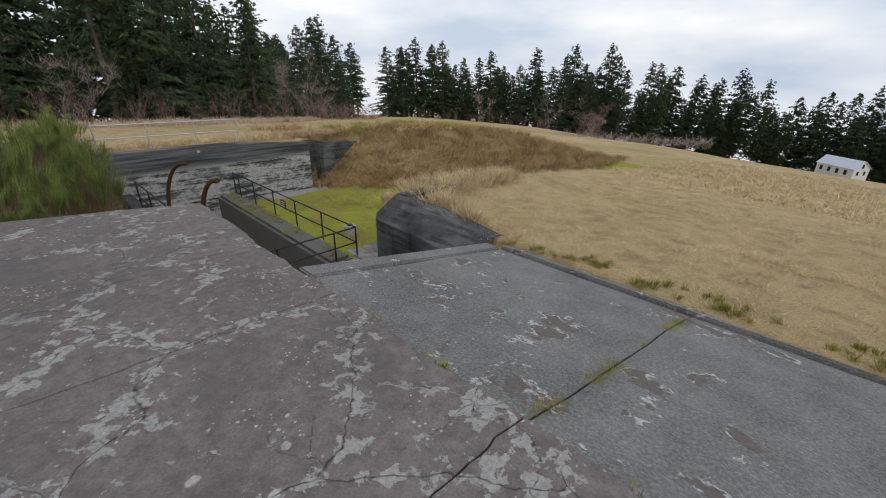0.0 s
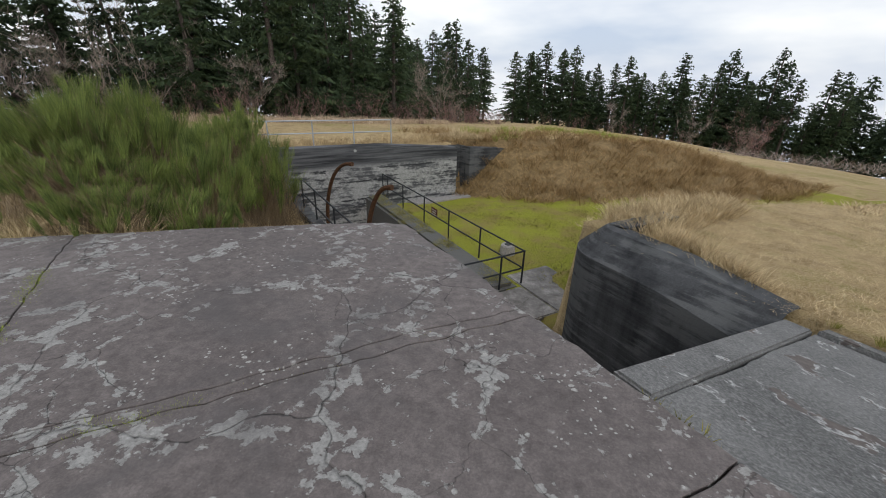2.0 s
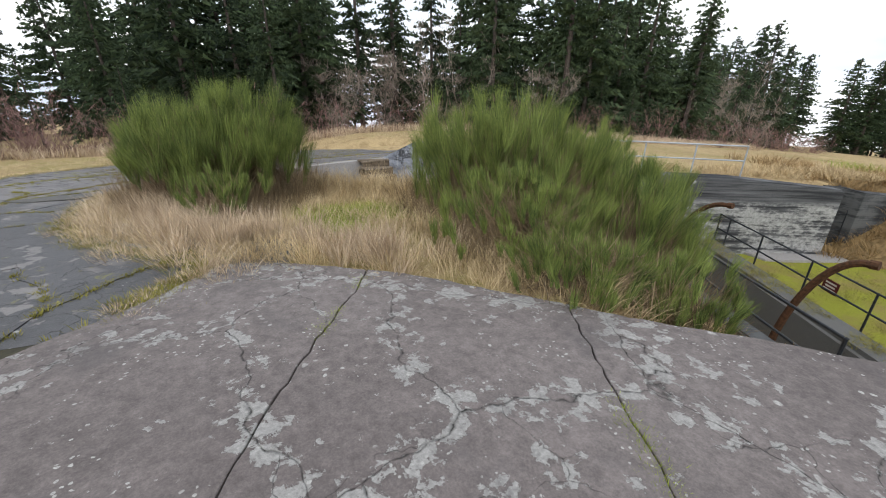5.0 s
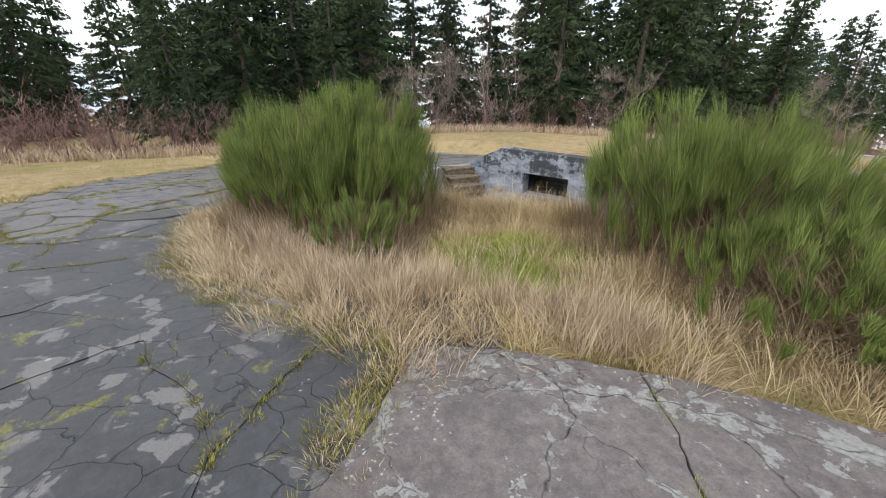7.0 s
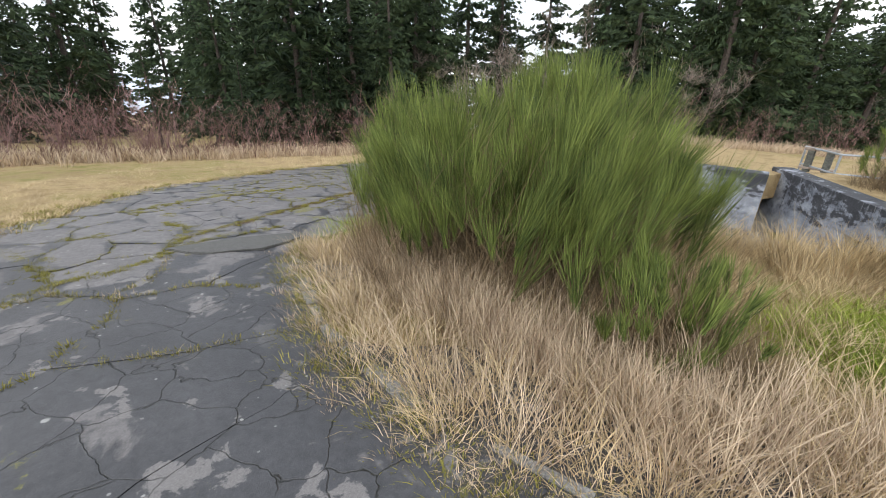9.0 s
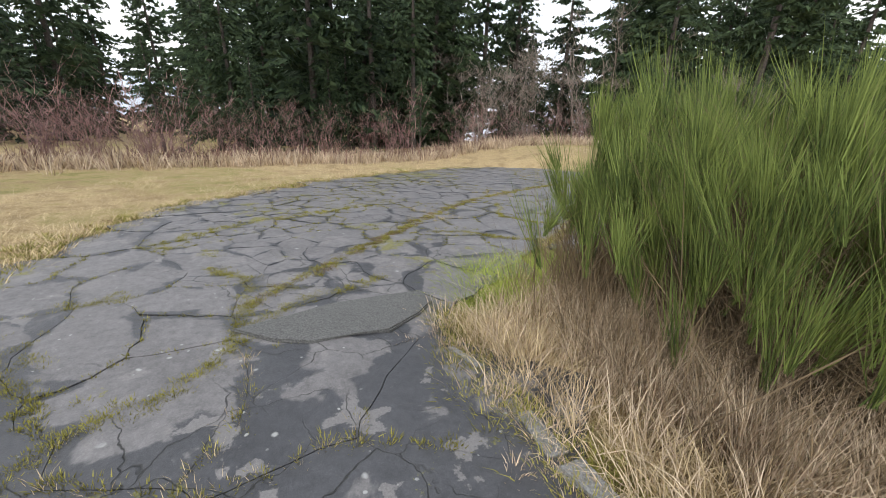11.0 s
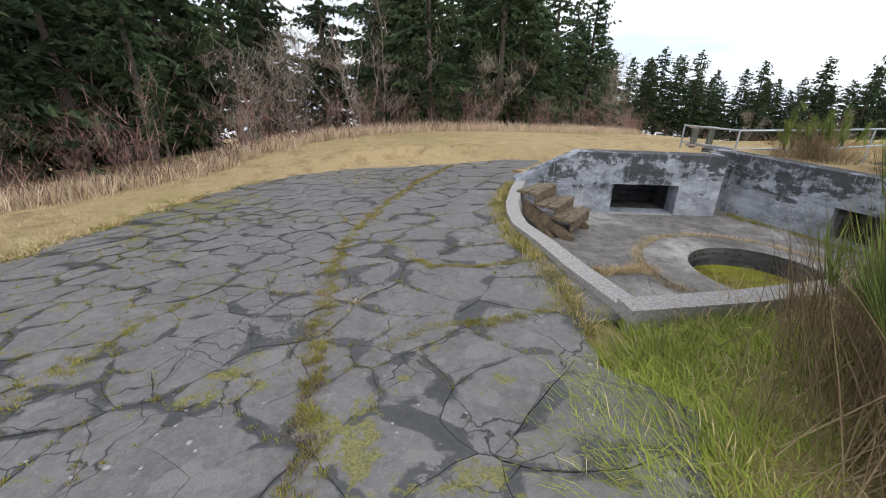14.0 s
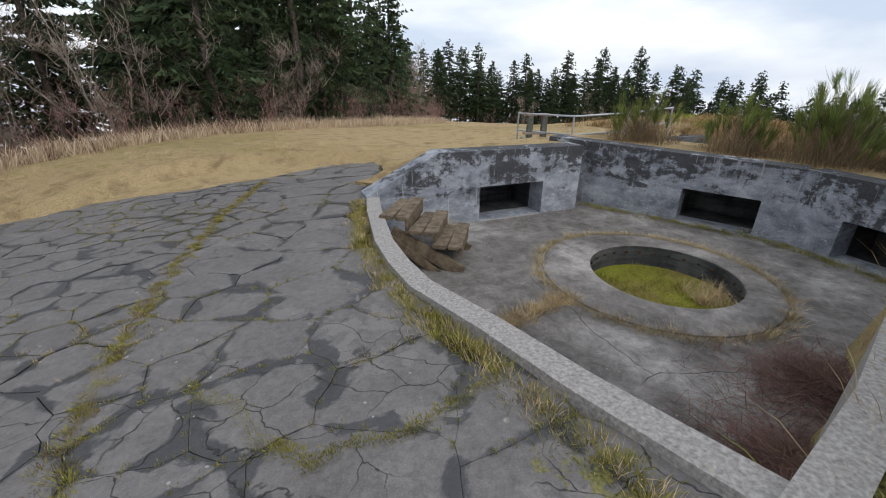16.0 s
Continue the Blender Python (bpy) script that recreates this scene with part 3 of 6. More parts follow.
def panels(name, owner, poly_ab, a_lines, b_lines, gap, z_top, z_low, material, wobble=1.0):
    for a0, a1 in zip(a_lines, a_lines[1:]):
        for b0, b1 in zip(b_lines, b_lines[1:]):
            q = poly_ab
            for ax, lim, less in ((0, a1 - gap, True), (0, a0 + gap, False), (1, b1 - gap, True), (1, b0 + gap, False)):
                q = clip_half(q, ax, lim, less) if len(q) > 2 else q
            if len(q) < 3:
                continue
            fine = []
            for p, r in zip(q, q[1:] + q[:1]):
                n = max(1, int(math.dist(p, r) / 0.08))
                fine += [(p[0] + (r[0] - p[0]) * i / n, p[1] + (r[1] - p[1]) * i / n) for i in range(n)]
            pts = []
            for p in fine:
                w = L(*p)
                w += wobble * (0.07 * noise.noise_vector(Vector((w.x * 0.9, w.y * 0.9, 2))) + 0.03 * noise.noise_vector(Vector((w.x * 5, w.y * 5, 8))) + 0.014 * noise.noise_vector(Vector((w.x * 17, w.y * 17, 4))))
                if not pts or math.dist(pts[-1], (w.x, w.y)) > 0.02:
                    pts.append((w.x, w.y))
            if len(pts) < 3:
                continue
            bm = bmesh.new()
            prism(bm, pts[::-1], z_low, z_top)
            for x in (-9.4, -8.6, -7.9, -7.4, -6.9, -6.4, -5.9, -5.4, -4.8):
                bmesh.ops.bisect_plane(bm, geom=bm.verts[:] + bm.edges[:] + bm.faces[:], plane_co=(x, 0, 0), plane_no=(1, 0, 0))
            for v in bm.verts:
                if v.co.z > (z_top(v.co.x, v.co.y) + z_low(v.co.x, v.co.y)) / 2:
                    v.co.z = z_top(v.co.x, v.co.y)
            lip = [e for e in bm.edges if len(e.link_faces) == 2 and e.calc_face_angle(0) > 1.0 and all(v.co.z > z_top(v.co.x, v.co.y) - 0.01 for v in e.verts)]
            bmesh.ops.bevel(bm, geom=lip, offset=0.005, segments=1, affect="EDGES")
            part(name, bm, material, owner)


roof = empty("roof_slab", "brownish flaking concrete roof slab with mossy joints", "roof slab", "structure")
panels("slab_panel", roof, [to_ab(*p) for p in ROOF], (-12, -6.5, -2.6, -0.5, 1.1, 1.23, 9), (-16, -9, -5.35, -3.5, 0.6), 0.006,
       lambda x, y: crest(x, y), lambda x, y: crest(x, y) - 0.5, M_SLAB)
bm = bmesh.new()
prism(bm, [(-3.5, 6.98), (-1.2, 4.66), (5.9, -2.9), (-5.0, -7.8), (-9.2, 2.95), (-9.85, 3.9), (-9.0, 4.6), (-8.2, 5.05), (-6.7, 5.62), (-5.6, 6.18), (-4.0, 7.02)], lambda x, y: crest(x, y) - 0.45, lambda x, y: crest(x, y) - 0.06)
part("joint_fill", bm, M_JOINT, roof, "soil and moss in the joints")
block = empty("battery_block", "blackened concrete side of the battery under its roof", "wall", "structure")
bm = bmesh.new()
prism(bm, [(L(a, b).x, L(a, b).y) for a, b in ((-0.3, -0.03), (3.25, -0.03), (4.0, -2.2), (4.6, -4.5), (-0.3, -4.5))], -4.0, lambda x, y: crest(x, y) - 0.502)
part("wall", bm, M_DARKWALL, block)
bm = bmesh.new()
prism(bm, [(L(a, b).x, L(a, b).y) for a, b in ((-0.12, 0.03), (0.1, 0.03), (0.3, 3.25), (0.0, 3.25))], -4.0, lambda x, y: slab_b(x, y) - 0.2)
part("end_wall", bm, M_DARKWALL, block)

side = empty("sloping_slab", "rough grey concrete slab sloping down to the field", "roof slab", "structure")
panels("slab_panel", side, [(0.0, 0.03), (0.32, 3.5), (-9, 3.95), (-9, 0.03)], (-9, -5.4, -2.58, 0.4), (0.0, 4.2), 0.008,
       lambda x, y: slab_b(x, y) - 0.03, lambda x, y: slab_b(x, y) - 0.35, M_ROUGH, 0.4)
bm = bmesh.new()
prism(bm, [(L(a, b).x, L(a, b).y) for a, b in ((0.02, 0.03), (0.34, 3.52), (0.62, 3.5), (0.30, 0.03))][::-1], lambda x, y: slab_b(x, y) - 0.4, lambda x, y: slab_b(x, y) + 0.0, 0.02)
part("raised_edge", bm, M_ROUGH, side, "raised concrete edge")
bm = bmesh.new()
prism(bm, [(L(a, b).x, L(a, b).y) for a, b in ((0.3, 3.54), (0.3, 3.78), (-9, 4.2), (-9, 3.98))], lambda x, y: slab_b(x, y) - 0.4, lambda x, y: slab_b(x, y) + 0.03, 0.02)
part("edge_kerb", bm, M_ROUGH, side)


def build_apron():
    """Asphalt apron as a fine sheet, clipped to its outline."""
    bm = bmesh.new()
    xs = np.arange(-26, -4, 0.5)
    ys = np.arange(-8.5, 18, 0.5)
    f = bm.faces.new([bm.verts.new((x, y, 0)) for x, y in APRON])
    bmesh.ops.triangulate(bm, faces=[f])
    for x in xs:
        bmesh.ops.bisect_plane(bm, geom=bm.verts[:] + bm.edges[:] + bm.faces[:], plane_co=(x, 0, 0), plane_no=(1, 0, 0))
    for y in ys:
        bmesh.ops.bisect_plane(bm, geom=bm.verts[:] + bm.edges[:] + bm.faces[:], plane_co=(0, y, 0), plane_no=(0, 1, 0))
    for v in bm.verts:
        v.co.z = crest(v.co.x, v.co.y) - 0.03
    for f in bm.faces:
        if f.normal.z < 0:
            f.normal_flip()
    ob = part("apron", bm, M_JOINT, smooth=True)
    return tagged(ob, "cracked dark asphalt apron with moss in its cracks", "apron", kind="structure")


apron = build_apron()

# ---- the sunken court: walls, trench, paving ----
court = empty("court_walls", "blackened board-marked concrete walls round the sunken court", "wall", "structure")


def wall_run(name, owner, material, pts, thick, z0, z1, bevel=0.03, label=""):
    """A wall along (a, b) points, thickness to its left, in one piece; z1 may be one height a point."""
    zs = z1 if isinstance(z1, (list, tuple)) else [z1] * len(pts)
    n = len(pts)
    off = []
    for i, p in enumerate(pts):
        d = Vector(pts[min(i + 1, n - 1)]) - Vector(pts[max(i - 1, 0)])
        d.normalize()
        off.append((p[0] - d.y * thick, p[1] + d.x * thick))
    bm = bmesh.new()
    v = [[bm.verts.new(L(p[0], p[1], z)) for p, z in zip(pts, zz)] for zz in ([z0] * n, zs)]
    w = [[bm.verts.new(L(p[0], p[1], z)) for p, z in zip(off, zz)] for zz in ([z0] * n, zs)]
    tops = []
    for i in range(n - 1):
        bm.faces.new((v[0][i], v[0][i + 1], v[1][i + 1], v[1][i]))
        bm.faces.new((w[0][i + 1], w[0][i], w[1][i], w[1][i + 1]))
        tops.append(bm.faces.new((v[1][i], v[1][i + 1], w[1][i + 1], w[1][i])))
    bm.faces.new((v[0][0], v[1][0], w[1][0], w[0][0]))
    bm.faces.new((v[0][-1], w[0][-1], w[1][-1], v[1][-1]))
    if bevel:
        es = list({e for f in tops for e in f.edges if len([g for g in e.link_faces if g in tops]) == 1})
        bmesh.ops.bevel(bm, geom=es, offset=bevel, segments=2, affect="EDGES")
    return part(name, bm, material, owner, label)


wall_run("far_wall", court, M_COURTWALL, [(15.3, -0.9), (15.3, 0.7), (15.3, 4.0), (15.3, 7.5)], 0.5, -5.6, [-1.35, -1.4, -1.45, -1.75], 0.05)
wall_run("far_wall_return", court, M_DARKWALL, [(15.9, 7.5), (15.9, 8.3), (15.4, 8.35), (15.4, 11.5)], 0.45, -4.6, [-1.78, -1.82, -1.85, -2.1], 0.04)
wall_run("trench_wall", court, M_DARKWALL, [(15.3, 0.42), (12.2, 0.42), (3.3, 0.42)], 0.35, -5.6, [-2.85, -2.8, -1.9], 0.03)
# mossy coping on the far side of the trench
bm = bmesh.new()
prism(bm, [(L(a, b).x, L(a, b).y) for a, b in ((6.0, 3.35), (14.7, 3.2), (14.7, 3.95), (6.0, 4.1))], -5.6, -3.42, 0.1)
part("trench_coping", bm, M_AGGDARK, court, "mossy concrete coping")
bm = bmesh.new()
prism(bm, [(L(a, b).x, L(a, b).y) for a, b in ((14.7, 0.4), (15.3, 0.4), (15.3, 4.3), (14.7, 4.3))], -5.6, -3.75, 0.05)
part("trench_end", bm, M_COURTWALL, court)

paving = empty("court_paving", "pale cracked concrete paving slabs beside the trench", "paving", "structure")
for a0, a1, b0, b1 in ((0.35, 2.9, 0.05, 3.1), (2.93, 4.6, 0.05, 1.7), (2.93, 4.6, 1.73, 3.6), (4.63, 5.95, 0.05, 2.0), (4.63, 5.95, 2.03, 4.2), (4.0, 6.6, 4.23, 5.6)):
    bm = bmesh.new()
    prism(bm, [(L(a, b).x, L(a, b).y) for a, b in ((a0, b0), (a1, b0), (a1, b1), (a0, b1))][::-1], -4.1, -3.52 + 0.01 * random.random(), 0.02)
    part("paving_slab", bm, M_PIT, paving)

# parapet with a rounded end and a sloping weathered top
def parapet():
    ob = empty("parapet", "blackened concrete retaining parapet with a rounded end", "wall", "structure")
    face = [(0.64, 3.2), (2.0, 3.2), (3.2, 3.2)]
    for i in range(1, 8):
        q = i / 8 * math.pi / 2
        face.append((3.2 + 0.75 * math.sin(q), 3.95 - 0.75 * math.cos(q)))
    face += [(3.95, 4.6), (3.95, 5.4)]
    zt = [-0.98 - 0.06 * max(0, b - 8) - 0.0035 * max(0, b - 5) ** 2 for a, b in face]
    zt[0] -= 0.14
    zs = [t - 0.42 for t in zt]
    ins = []
    for i, p in enumerate(face):
        d = Vector(face[min(i + 1, len(face) - 1)]) - Vector(face[max(i - 1, 0)])
        d.normalize()
        ins.append((p[0] - d.y, p[1] + d.x))
    bm = bmesh.new()
    rows = []
    for k, (frac, z) in enumerate(((0, None), (0, zs), (0.42, zt), (0.75, zt), (0.75, None))):
        row = []
        for i, p in enumerate(face):
            q = ((p[0] + (ins[i][0] - p[0]) * frac), (p[1] + (ins[i][1] - p[1]) * frac))
            row.append(bm.verts.new(L(q[0], q[1], -4.6 if z is None else z[i])))
        rows.append(row)
    for r0, r1 in zip(rows, rows[1:]):
        for i in range(len(face) - 1):
            bm.faces.new((r0[i], r0[i + 1], r1[i + 1], r1[i]))
    part("wall", bm, M_DARKWALL, ob)


parapet()


# ---- railings ----
def railing(name, label, posts, height, material, r=0.024, mids=1, extra=()):
    """Pipe railing through post feet; one mesh each for posts and rails."""
    ob = empty(name, label, "railing")
    tops = [Vector(p) + Vector((0, 0, height)) for p in posts]
    for p, t in zip(posts, tops):
        bm = bmesh.new()
        tube(bm, [Vector(p) - Vector((0, 0, 0.05)), t], r)
        part("post", bm, material, ob)
    for m in range(mids + 1):
        f = 1 - m / (mids + 1)
        bm = bmesh.new()
        tube(bm, [Vector(p) + Vector((0, 0, height * f)) for p in posts], r * 0.95)
        part("rail", bm, material, ob)
    for t in tops:
        bm = bmesh.new()
        bmesh.ops.create_icosphere(bm, subdivisions=1, radius=r * 1.35, matrix=Matrix.Translation(t))
        part("fitting", bm, material, ob)
    return ob


railing("pipe_railing", "black painted pipe railing along the sunken trench",
        [L(14.8, 3.98, -3.55), L(14.3, 4.0, -3.55), L(12.9, 4.05, -3.55), L(11.2, 4.1, -3.55), L(9.57, 4.15, -3.55), L(7.9, 4.22, -3.55), L(6.08, 4.3, -3.55), L(6.06, 3.6, -3.55), L(6.06, 2.0, -3.55), L(6.06, 0.5, -3.55)], 0.92, M_STEEL)
railing("pipe_railing", "black painted pipe railing above the stair trench",
        [L(12.2, 0.3, -2.8), L(10.4, 0.3, -2.72), L(8.4, 0.3, -2.62), L(6.2, 0.3, -2.5)], 0.95, M_STEEL)
railing("steel_railing", "galvanised pipe railing on the court wall", [L(15.55, b, -1.42 - 0.02 * max(0, b)) for b in (4.7, 3.1, 1.5, -0.1)] + [Vector((-13.6, 15.6, -1.5)), Vector((-14.64, 17.0, -1.55))], 0.92, M_GALV)


def davit(foot, tip):
    ob = empty("davit_arm", "rusty curved iron davit arm by the trench", "davit", at=foot)
    f, t = Vector((0, 0, 0)), Vector(tip) - Vector(foot)
    pts = []
    for i in range(13):
        q = i / 12 * math.pi / 2
        pts.append(Vector((t.x * (1 - math.cos(q)), t.y * (1 - math.cos(q)), t.z * math.sin(q))))
    bm = bmesh.new()
    tube(bm, pts, 0.06, 8, 0.05)
    part("arm", bm, M_RUST, ob)
    bm = bmesh.new()
    tube(bm, [pts[-1] - Vector((0.02, 0, 0)), pts[-1] + (pts[-1] - pts[-2]).normalized() * 0.08], 0.065)
    part("end_cap", bm, M_RUST, ob)
    return ob


davit((-8.75, 13.8, -3.3), (-7.6, 13.4, -1.2))
davit((-6.0, 10.95, -3.0), (-5.27, 10.7, -0.98))


def sign():
    c = Vector((-5.58, 15.25, -3.03))
    ob = empty("warning_sign", "small dark red sign with cream lettering on the railing", "sign", at=c)
    m = Matrix.Translation((0, 0, 0)) @ pose(0, 0, 0, 0, 0, 134.4)
    bm = bmesh.new()
    box(bm, m, 0.42, 0.012, 0.3, 0.004)
    part("plate", bm, M_SIGN, ob)
    for z, w in ((0.08, 0.3), (0.0, 0.26), (-0.08, 0.32)):
        for s in (1, -1):
            bm = bmesh.new()
            box(bm, m @ pose(0, 0.009 * s, z), w, 0.004, 0.04)
            part("lettering", bm, M_LETTER, ob, "cream lettering")


sign()

# ---- the gun pit ----
FLOOR = -2.3
pit = empty("gun_pit", "weathered concrete gun pit with stained blue-grey walls", "gun pit", "structure")
bm = bmesh.new()
rim = [bm.verts.new((x, y, FLOOR)) for x, y in PIT]
hole = [bm.verts.new((-14.38 + 1.35 * math.cos(q), 10.18 + 1.35 * math.sin(q), FLOOR)) for q in (2 * math.pi * i / 40 for i in range(40))]
es = [bm.edges.new((p, q)) for loop in (rim, hole) for p, q in zip(loop, loop[1:] + loop[:1])]
bmesh.ops.triangle_fill(bm, edges=es, use_beauty=True)
low = bmesh.ops.extrude_face_region(bm, geom=bm.faces[:])
bmesh.ops.translate(bm, vec=(0, 0, -0.3), verts=[g for g in low["geom"] if isinstance(g, bmesh.types.BMVert)])
part("pit_floor", bm, M_PIT, pit)
# earth behind the walls, over the recesses
bm = bmesh.new()
prism(bm, [(-18.3, 12.62), (-17.3, 12.9), (-14.35, 13.8), (-14.2, 14.7), (-14.6, 15.2), (-17.6, 14.2), (-18.9, 13.2)][::-1], -1.6, lambda x, y: lerp(x, (-18.6, -17.2), (-1.68, -1.02)))
prism(bm, [(-14.25, 15.0), (-10.95, 11.5), (-10.4, 9.25), (-10.7, 8.6), (-8.8, 8.3), (-8.9, 10.6), (-9.8, 12.8), (-13.0, 16.2)], -1.66, -1.03)
part("earth_bank", bm, M_GROUND, pit, "grassy earth behind the pit walls")


def kerb_strip(pts, top_out, width, drop, name, z_of, foot=0.14):
    """Kerb on the pit's rim: flat top, then an inner face sloping to the floor."""
    n = len(pts)
    cx = Vector((-14.8, 9.8))
    bm = bmesh.new()
    rows = [[], [], [], [], []]
    for i, p in enumerate(pts):
        d = (Vector(pts[min(i + 1, n - 1)]) - Vector(pts[max(i - 1, 0)])).normalized()
        nrm = Vector((-d.y, d.x))
        if nrm.dot(cx - Vector(p)) < 0:
            nrm = -nrm
        z = z_of(*p)
        o = Vector(p)
        for k, (s, zz) in enumerate(((-0.02, z - 0.6), (-0.02, z), (width, z), (width + foot, FLOOR - 0.02), (width + foot, FLOOR - 0.3))):
            q = o + nrm * s
            rows[k].append(bm.verts.new((q.x, q.y, zz)))
    for r0, r1 in zip(rows, rows[1:]):
        for i in range(n - 1):
            bm.faces.new((r0[i], r0[i + 1], r1[i + 1], r1[i]))
    for e in (0, -1):
        bm.faces.new([r[e] for r in rows])
    return part(name, bm, M_KERB, pit)


def dense(pts, step=0.4):
    out = []
    for p, q in zip(pts, pts[1:]):
        n = max(1, int(math.dist(p, q) / step))
        out += [(p[0] + (q[0] - p[0]) * i / n, p[1] + (q[1] - p[1]) * i / n) for i in range(n)]
    return out + [pts[-1]]


kerb_strip([(-18.6, 12.25), (-18.52, 11.2), (-18.33, 9.75), (-18.15, 9.0), (-17.95, 8.4), (-17.48, 7.58), (-17.1, 6.84), (-16.62, 6.03)], 0, 0.2, 0, "pit_kerb", lambda x, y: crest(x, y) + 0.05)
kerb_strip([(-16.56, 5.86), (-15.6, 6.4), (-14.7, 7.0), (-12.75, 8.22)], 0, 0.19, 0, "pit_kerb", lambda x, y: -1.11, 0.03)


def pit_wall(p, q, z0, tops, openings, thick=0.45, name="pit_wall"):
    """A wall from p to q; openings (start, end, low, high) along it go right through into a dark recess."""
    p, q = Vector(p), Vector(q)
    d = (q - p).normalized()
    length = (q - p).length
    nrm = Vector((d.y, -d.x))
    if nrm.dot(Vector((-14.8, 9.8)) - p) > 0:
        nrm = -nrm
    xs = sorted({0.0, length, *[v for o in openings for v in o[:2]]} | {t[0] for t in tops})

    def top(s):
        return lerp(s, [t[0] for t in tops], [t[1] for t in tops])

    def pt(s, t, z):
        w = p + d * s + nrm * t
        return (w.x, w.y, z)

    bm = bmesh.new()

    def slab(s0, s1, lo0, lo1, hi0, hi1):
        v = [bm.verts.new(pt(*c)) for c in ((s0, 0, lo0), (s1, 0, lo1), (s1, 0, hi1), (s0, 0, hi0), (s0, thick, lo0), (s1, thick, lo1), (s1, thick, hi1), (s0, thick, hi0))]
        for f in ((0, 1, 2, 3), (7, 6, 5, 4), (3, 2, 6, 7), (0, 4, 5, 1), (0, 3, 7, 4), (1, 5, 6, 2)):
            bm.faces.new([v[i] for i in f])

    for s0, s1 in zip(xs, xs[1:]):
        op = [o for o in openings if o[0] <= s0 + 1e-6 and s1 <= o[1] + 1e-6]
        if op:
            lo, hi = op[0][2], op[0][3]
            slab(s0, s1, hi, hi, top(s0), top(s1))
            if lo > z0 + 0.01:
                slab(s0, s1, z0, z0, lo, lo)
        else:
            slab(s0, s1, z0, z0, top(s0), top(s1))
    bmesh.ops.remove_doubles(bm, verts=bm.verts, dist=0.0005)
    w = part(name, bm, M_PITWALL, pit)
    # recess behind each opening: floor, back, sides and roof, its shade painted dark
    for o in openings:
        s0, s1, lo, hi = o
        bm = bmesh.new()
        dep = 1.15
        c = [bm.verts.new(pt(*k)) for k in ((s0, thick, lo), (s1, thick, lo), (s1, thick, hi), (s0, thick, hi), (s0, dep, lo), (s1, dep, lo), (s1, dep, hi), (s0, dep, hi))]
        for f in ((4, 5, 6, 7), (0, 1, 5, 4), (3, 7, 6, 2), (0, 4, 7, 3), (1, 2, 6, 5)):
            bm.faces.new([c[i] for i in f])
        part("recess", bm, M_DARKWALL, pit, "ammunition recess with its shade painted dark")
        bm = bmesh.new()
        t0, t1 = pt(s0 + 0.05, -0.03, lo - 0.02), pt(s1 - 0.05, -0.03, lo - 0.02)
        tube(bm, [t0, t1], 0.025, 6)
        part("sill", bm, M_KERB, pit)
    return w


pit_wall((-18.6, 12.05), (-14.25, 13.4), -2.7, [(0, -1.6), (1.35, -0.93), (4.56, -0.95)], [(2.2, 3.65, -2.29, -1.62)])
pit_wall((-14.56, 14.58), (-11.35, 11.25), -2.7, [(0, -0.93), (4.7, -1.0)], [(2.92, 4.2, -2.29, -1.63)])
pit_wall((-11.33, 11.2), (-10.85, 9.25), -2.7, [(0, -1.0), (2.05, -1.02)], [(0.7, 1.9, -2.29, -1.66)])
pit_wall((-10.85, 9.25), (-12.95, 8.25), -2.7, [(0, -1.02), (2.4, -1.04)], [])


def gun_ring():
    ob = empty("gun_mount_ring", "round concrete gun mount with a sunken mossy well", "gun mount", "structure", at=(-14.38, 10.18, FLOOR))
    n = 48
    off = 0.3
    prof = [(1.6, -0.05), (1.58, 0.02), (1.54, 0.03), (1.05, 0.04), (1.02, 0.025)]
    cx = off * 0.52
    bm = bmesh.new()
    rings = [[bm.verts.new((r * math.cos(2 * math.pi * i / n) + off * max(0, 1.54 - r), r * math.sin(2 * math.pi * i / n), z)) for i in range(n)] for r, z in prof]
    for a, b in zip(rings, rings[1:]):
        for i in range(n):
            bm.faces.new((a[i], a[(i + 1) % n], b[(i + 1) % n], b[i]))
    part("ring", bm, M_PIT, ob, smooth=False)
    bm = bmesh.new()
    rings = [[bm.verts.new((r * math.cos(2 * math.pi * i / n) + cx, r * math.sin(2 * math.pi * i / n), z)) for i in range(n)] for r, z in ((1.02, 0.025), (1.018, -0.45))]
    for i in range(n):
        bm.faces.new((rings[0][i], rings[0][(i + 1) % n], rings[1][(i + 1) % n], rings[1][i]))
    part("well_wall", bm, M_DARKWALL, ob, "dark inner wall of the well")
    bm = bmesh.new()
    bmesh.ops.create_circle(bm, cap_ends=True, segments=32, radius=1.03, matrix=Matrix.Translation((cx, 0, -0.32)))
    part("well_floor", bm, M_LAWN, ob, "mossy well floor")
    for i in range(28):
        q = 2 * math.pi * i / 28
        bm = bmesh.new()
        box(bm, Matrix.Translation((1.005 * math.cos(q) + cx, 1.005 * math.sin(q), -0.08)) @ pose(0, 0, 0, 0, 0, math.degrees(q)), 0.03, 0.05, 0.025, 0.006)
        part("bolt", bm, M_RUST, ob)
    return ob


gun_ring()


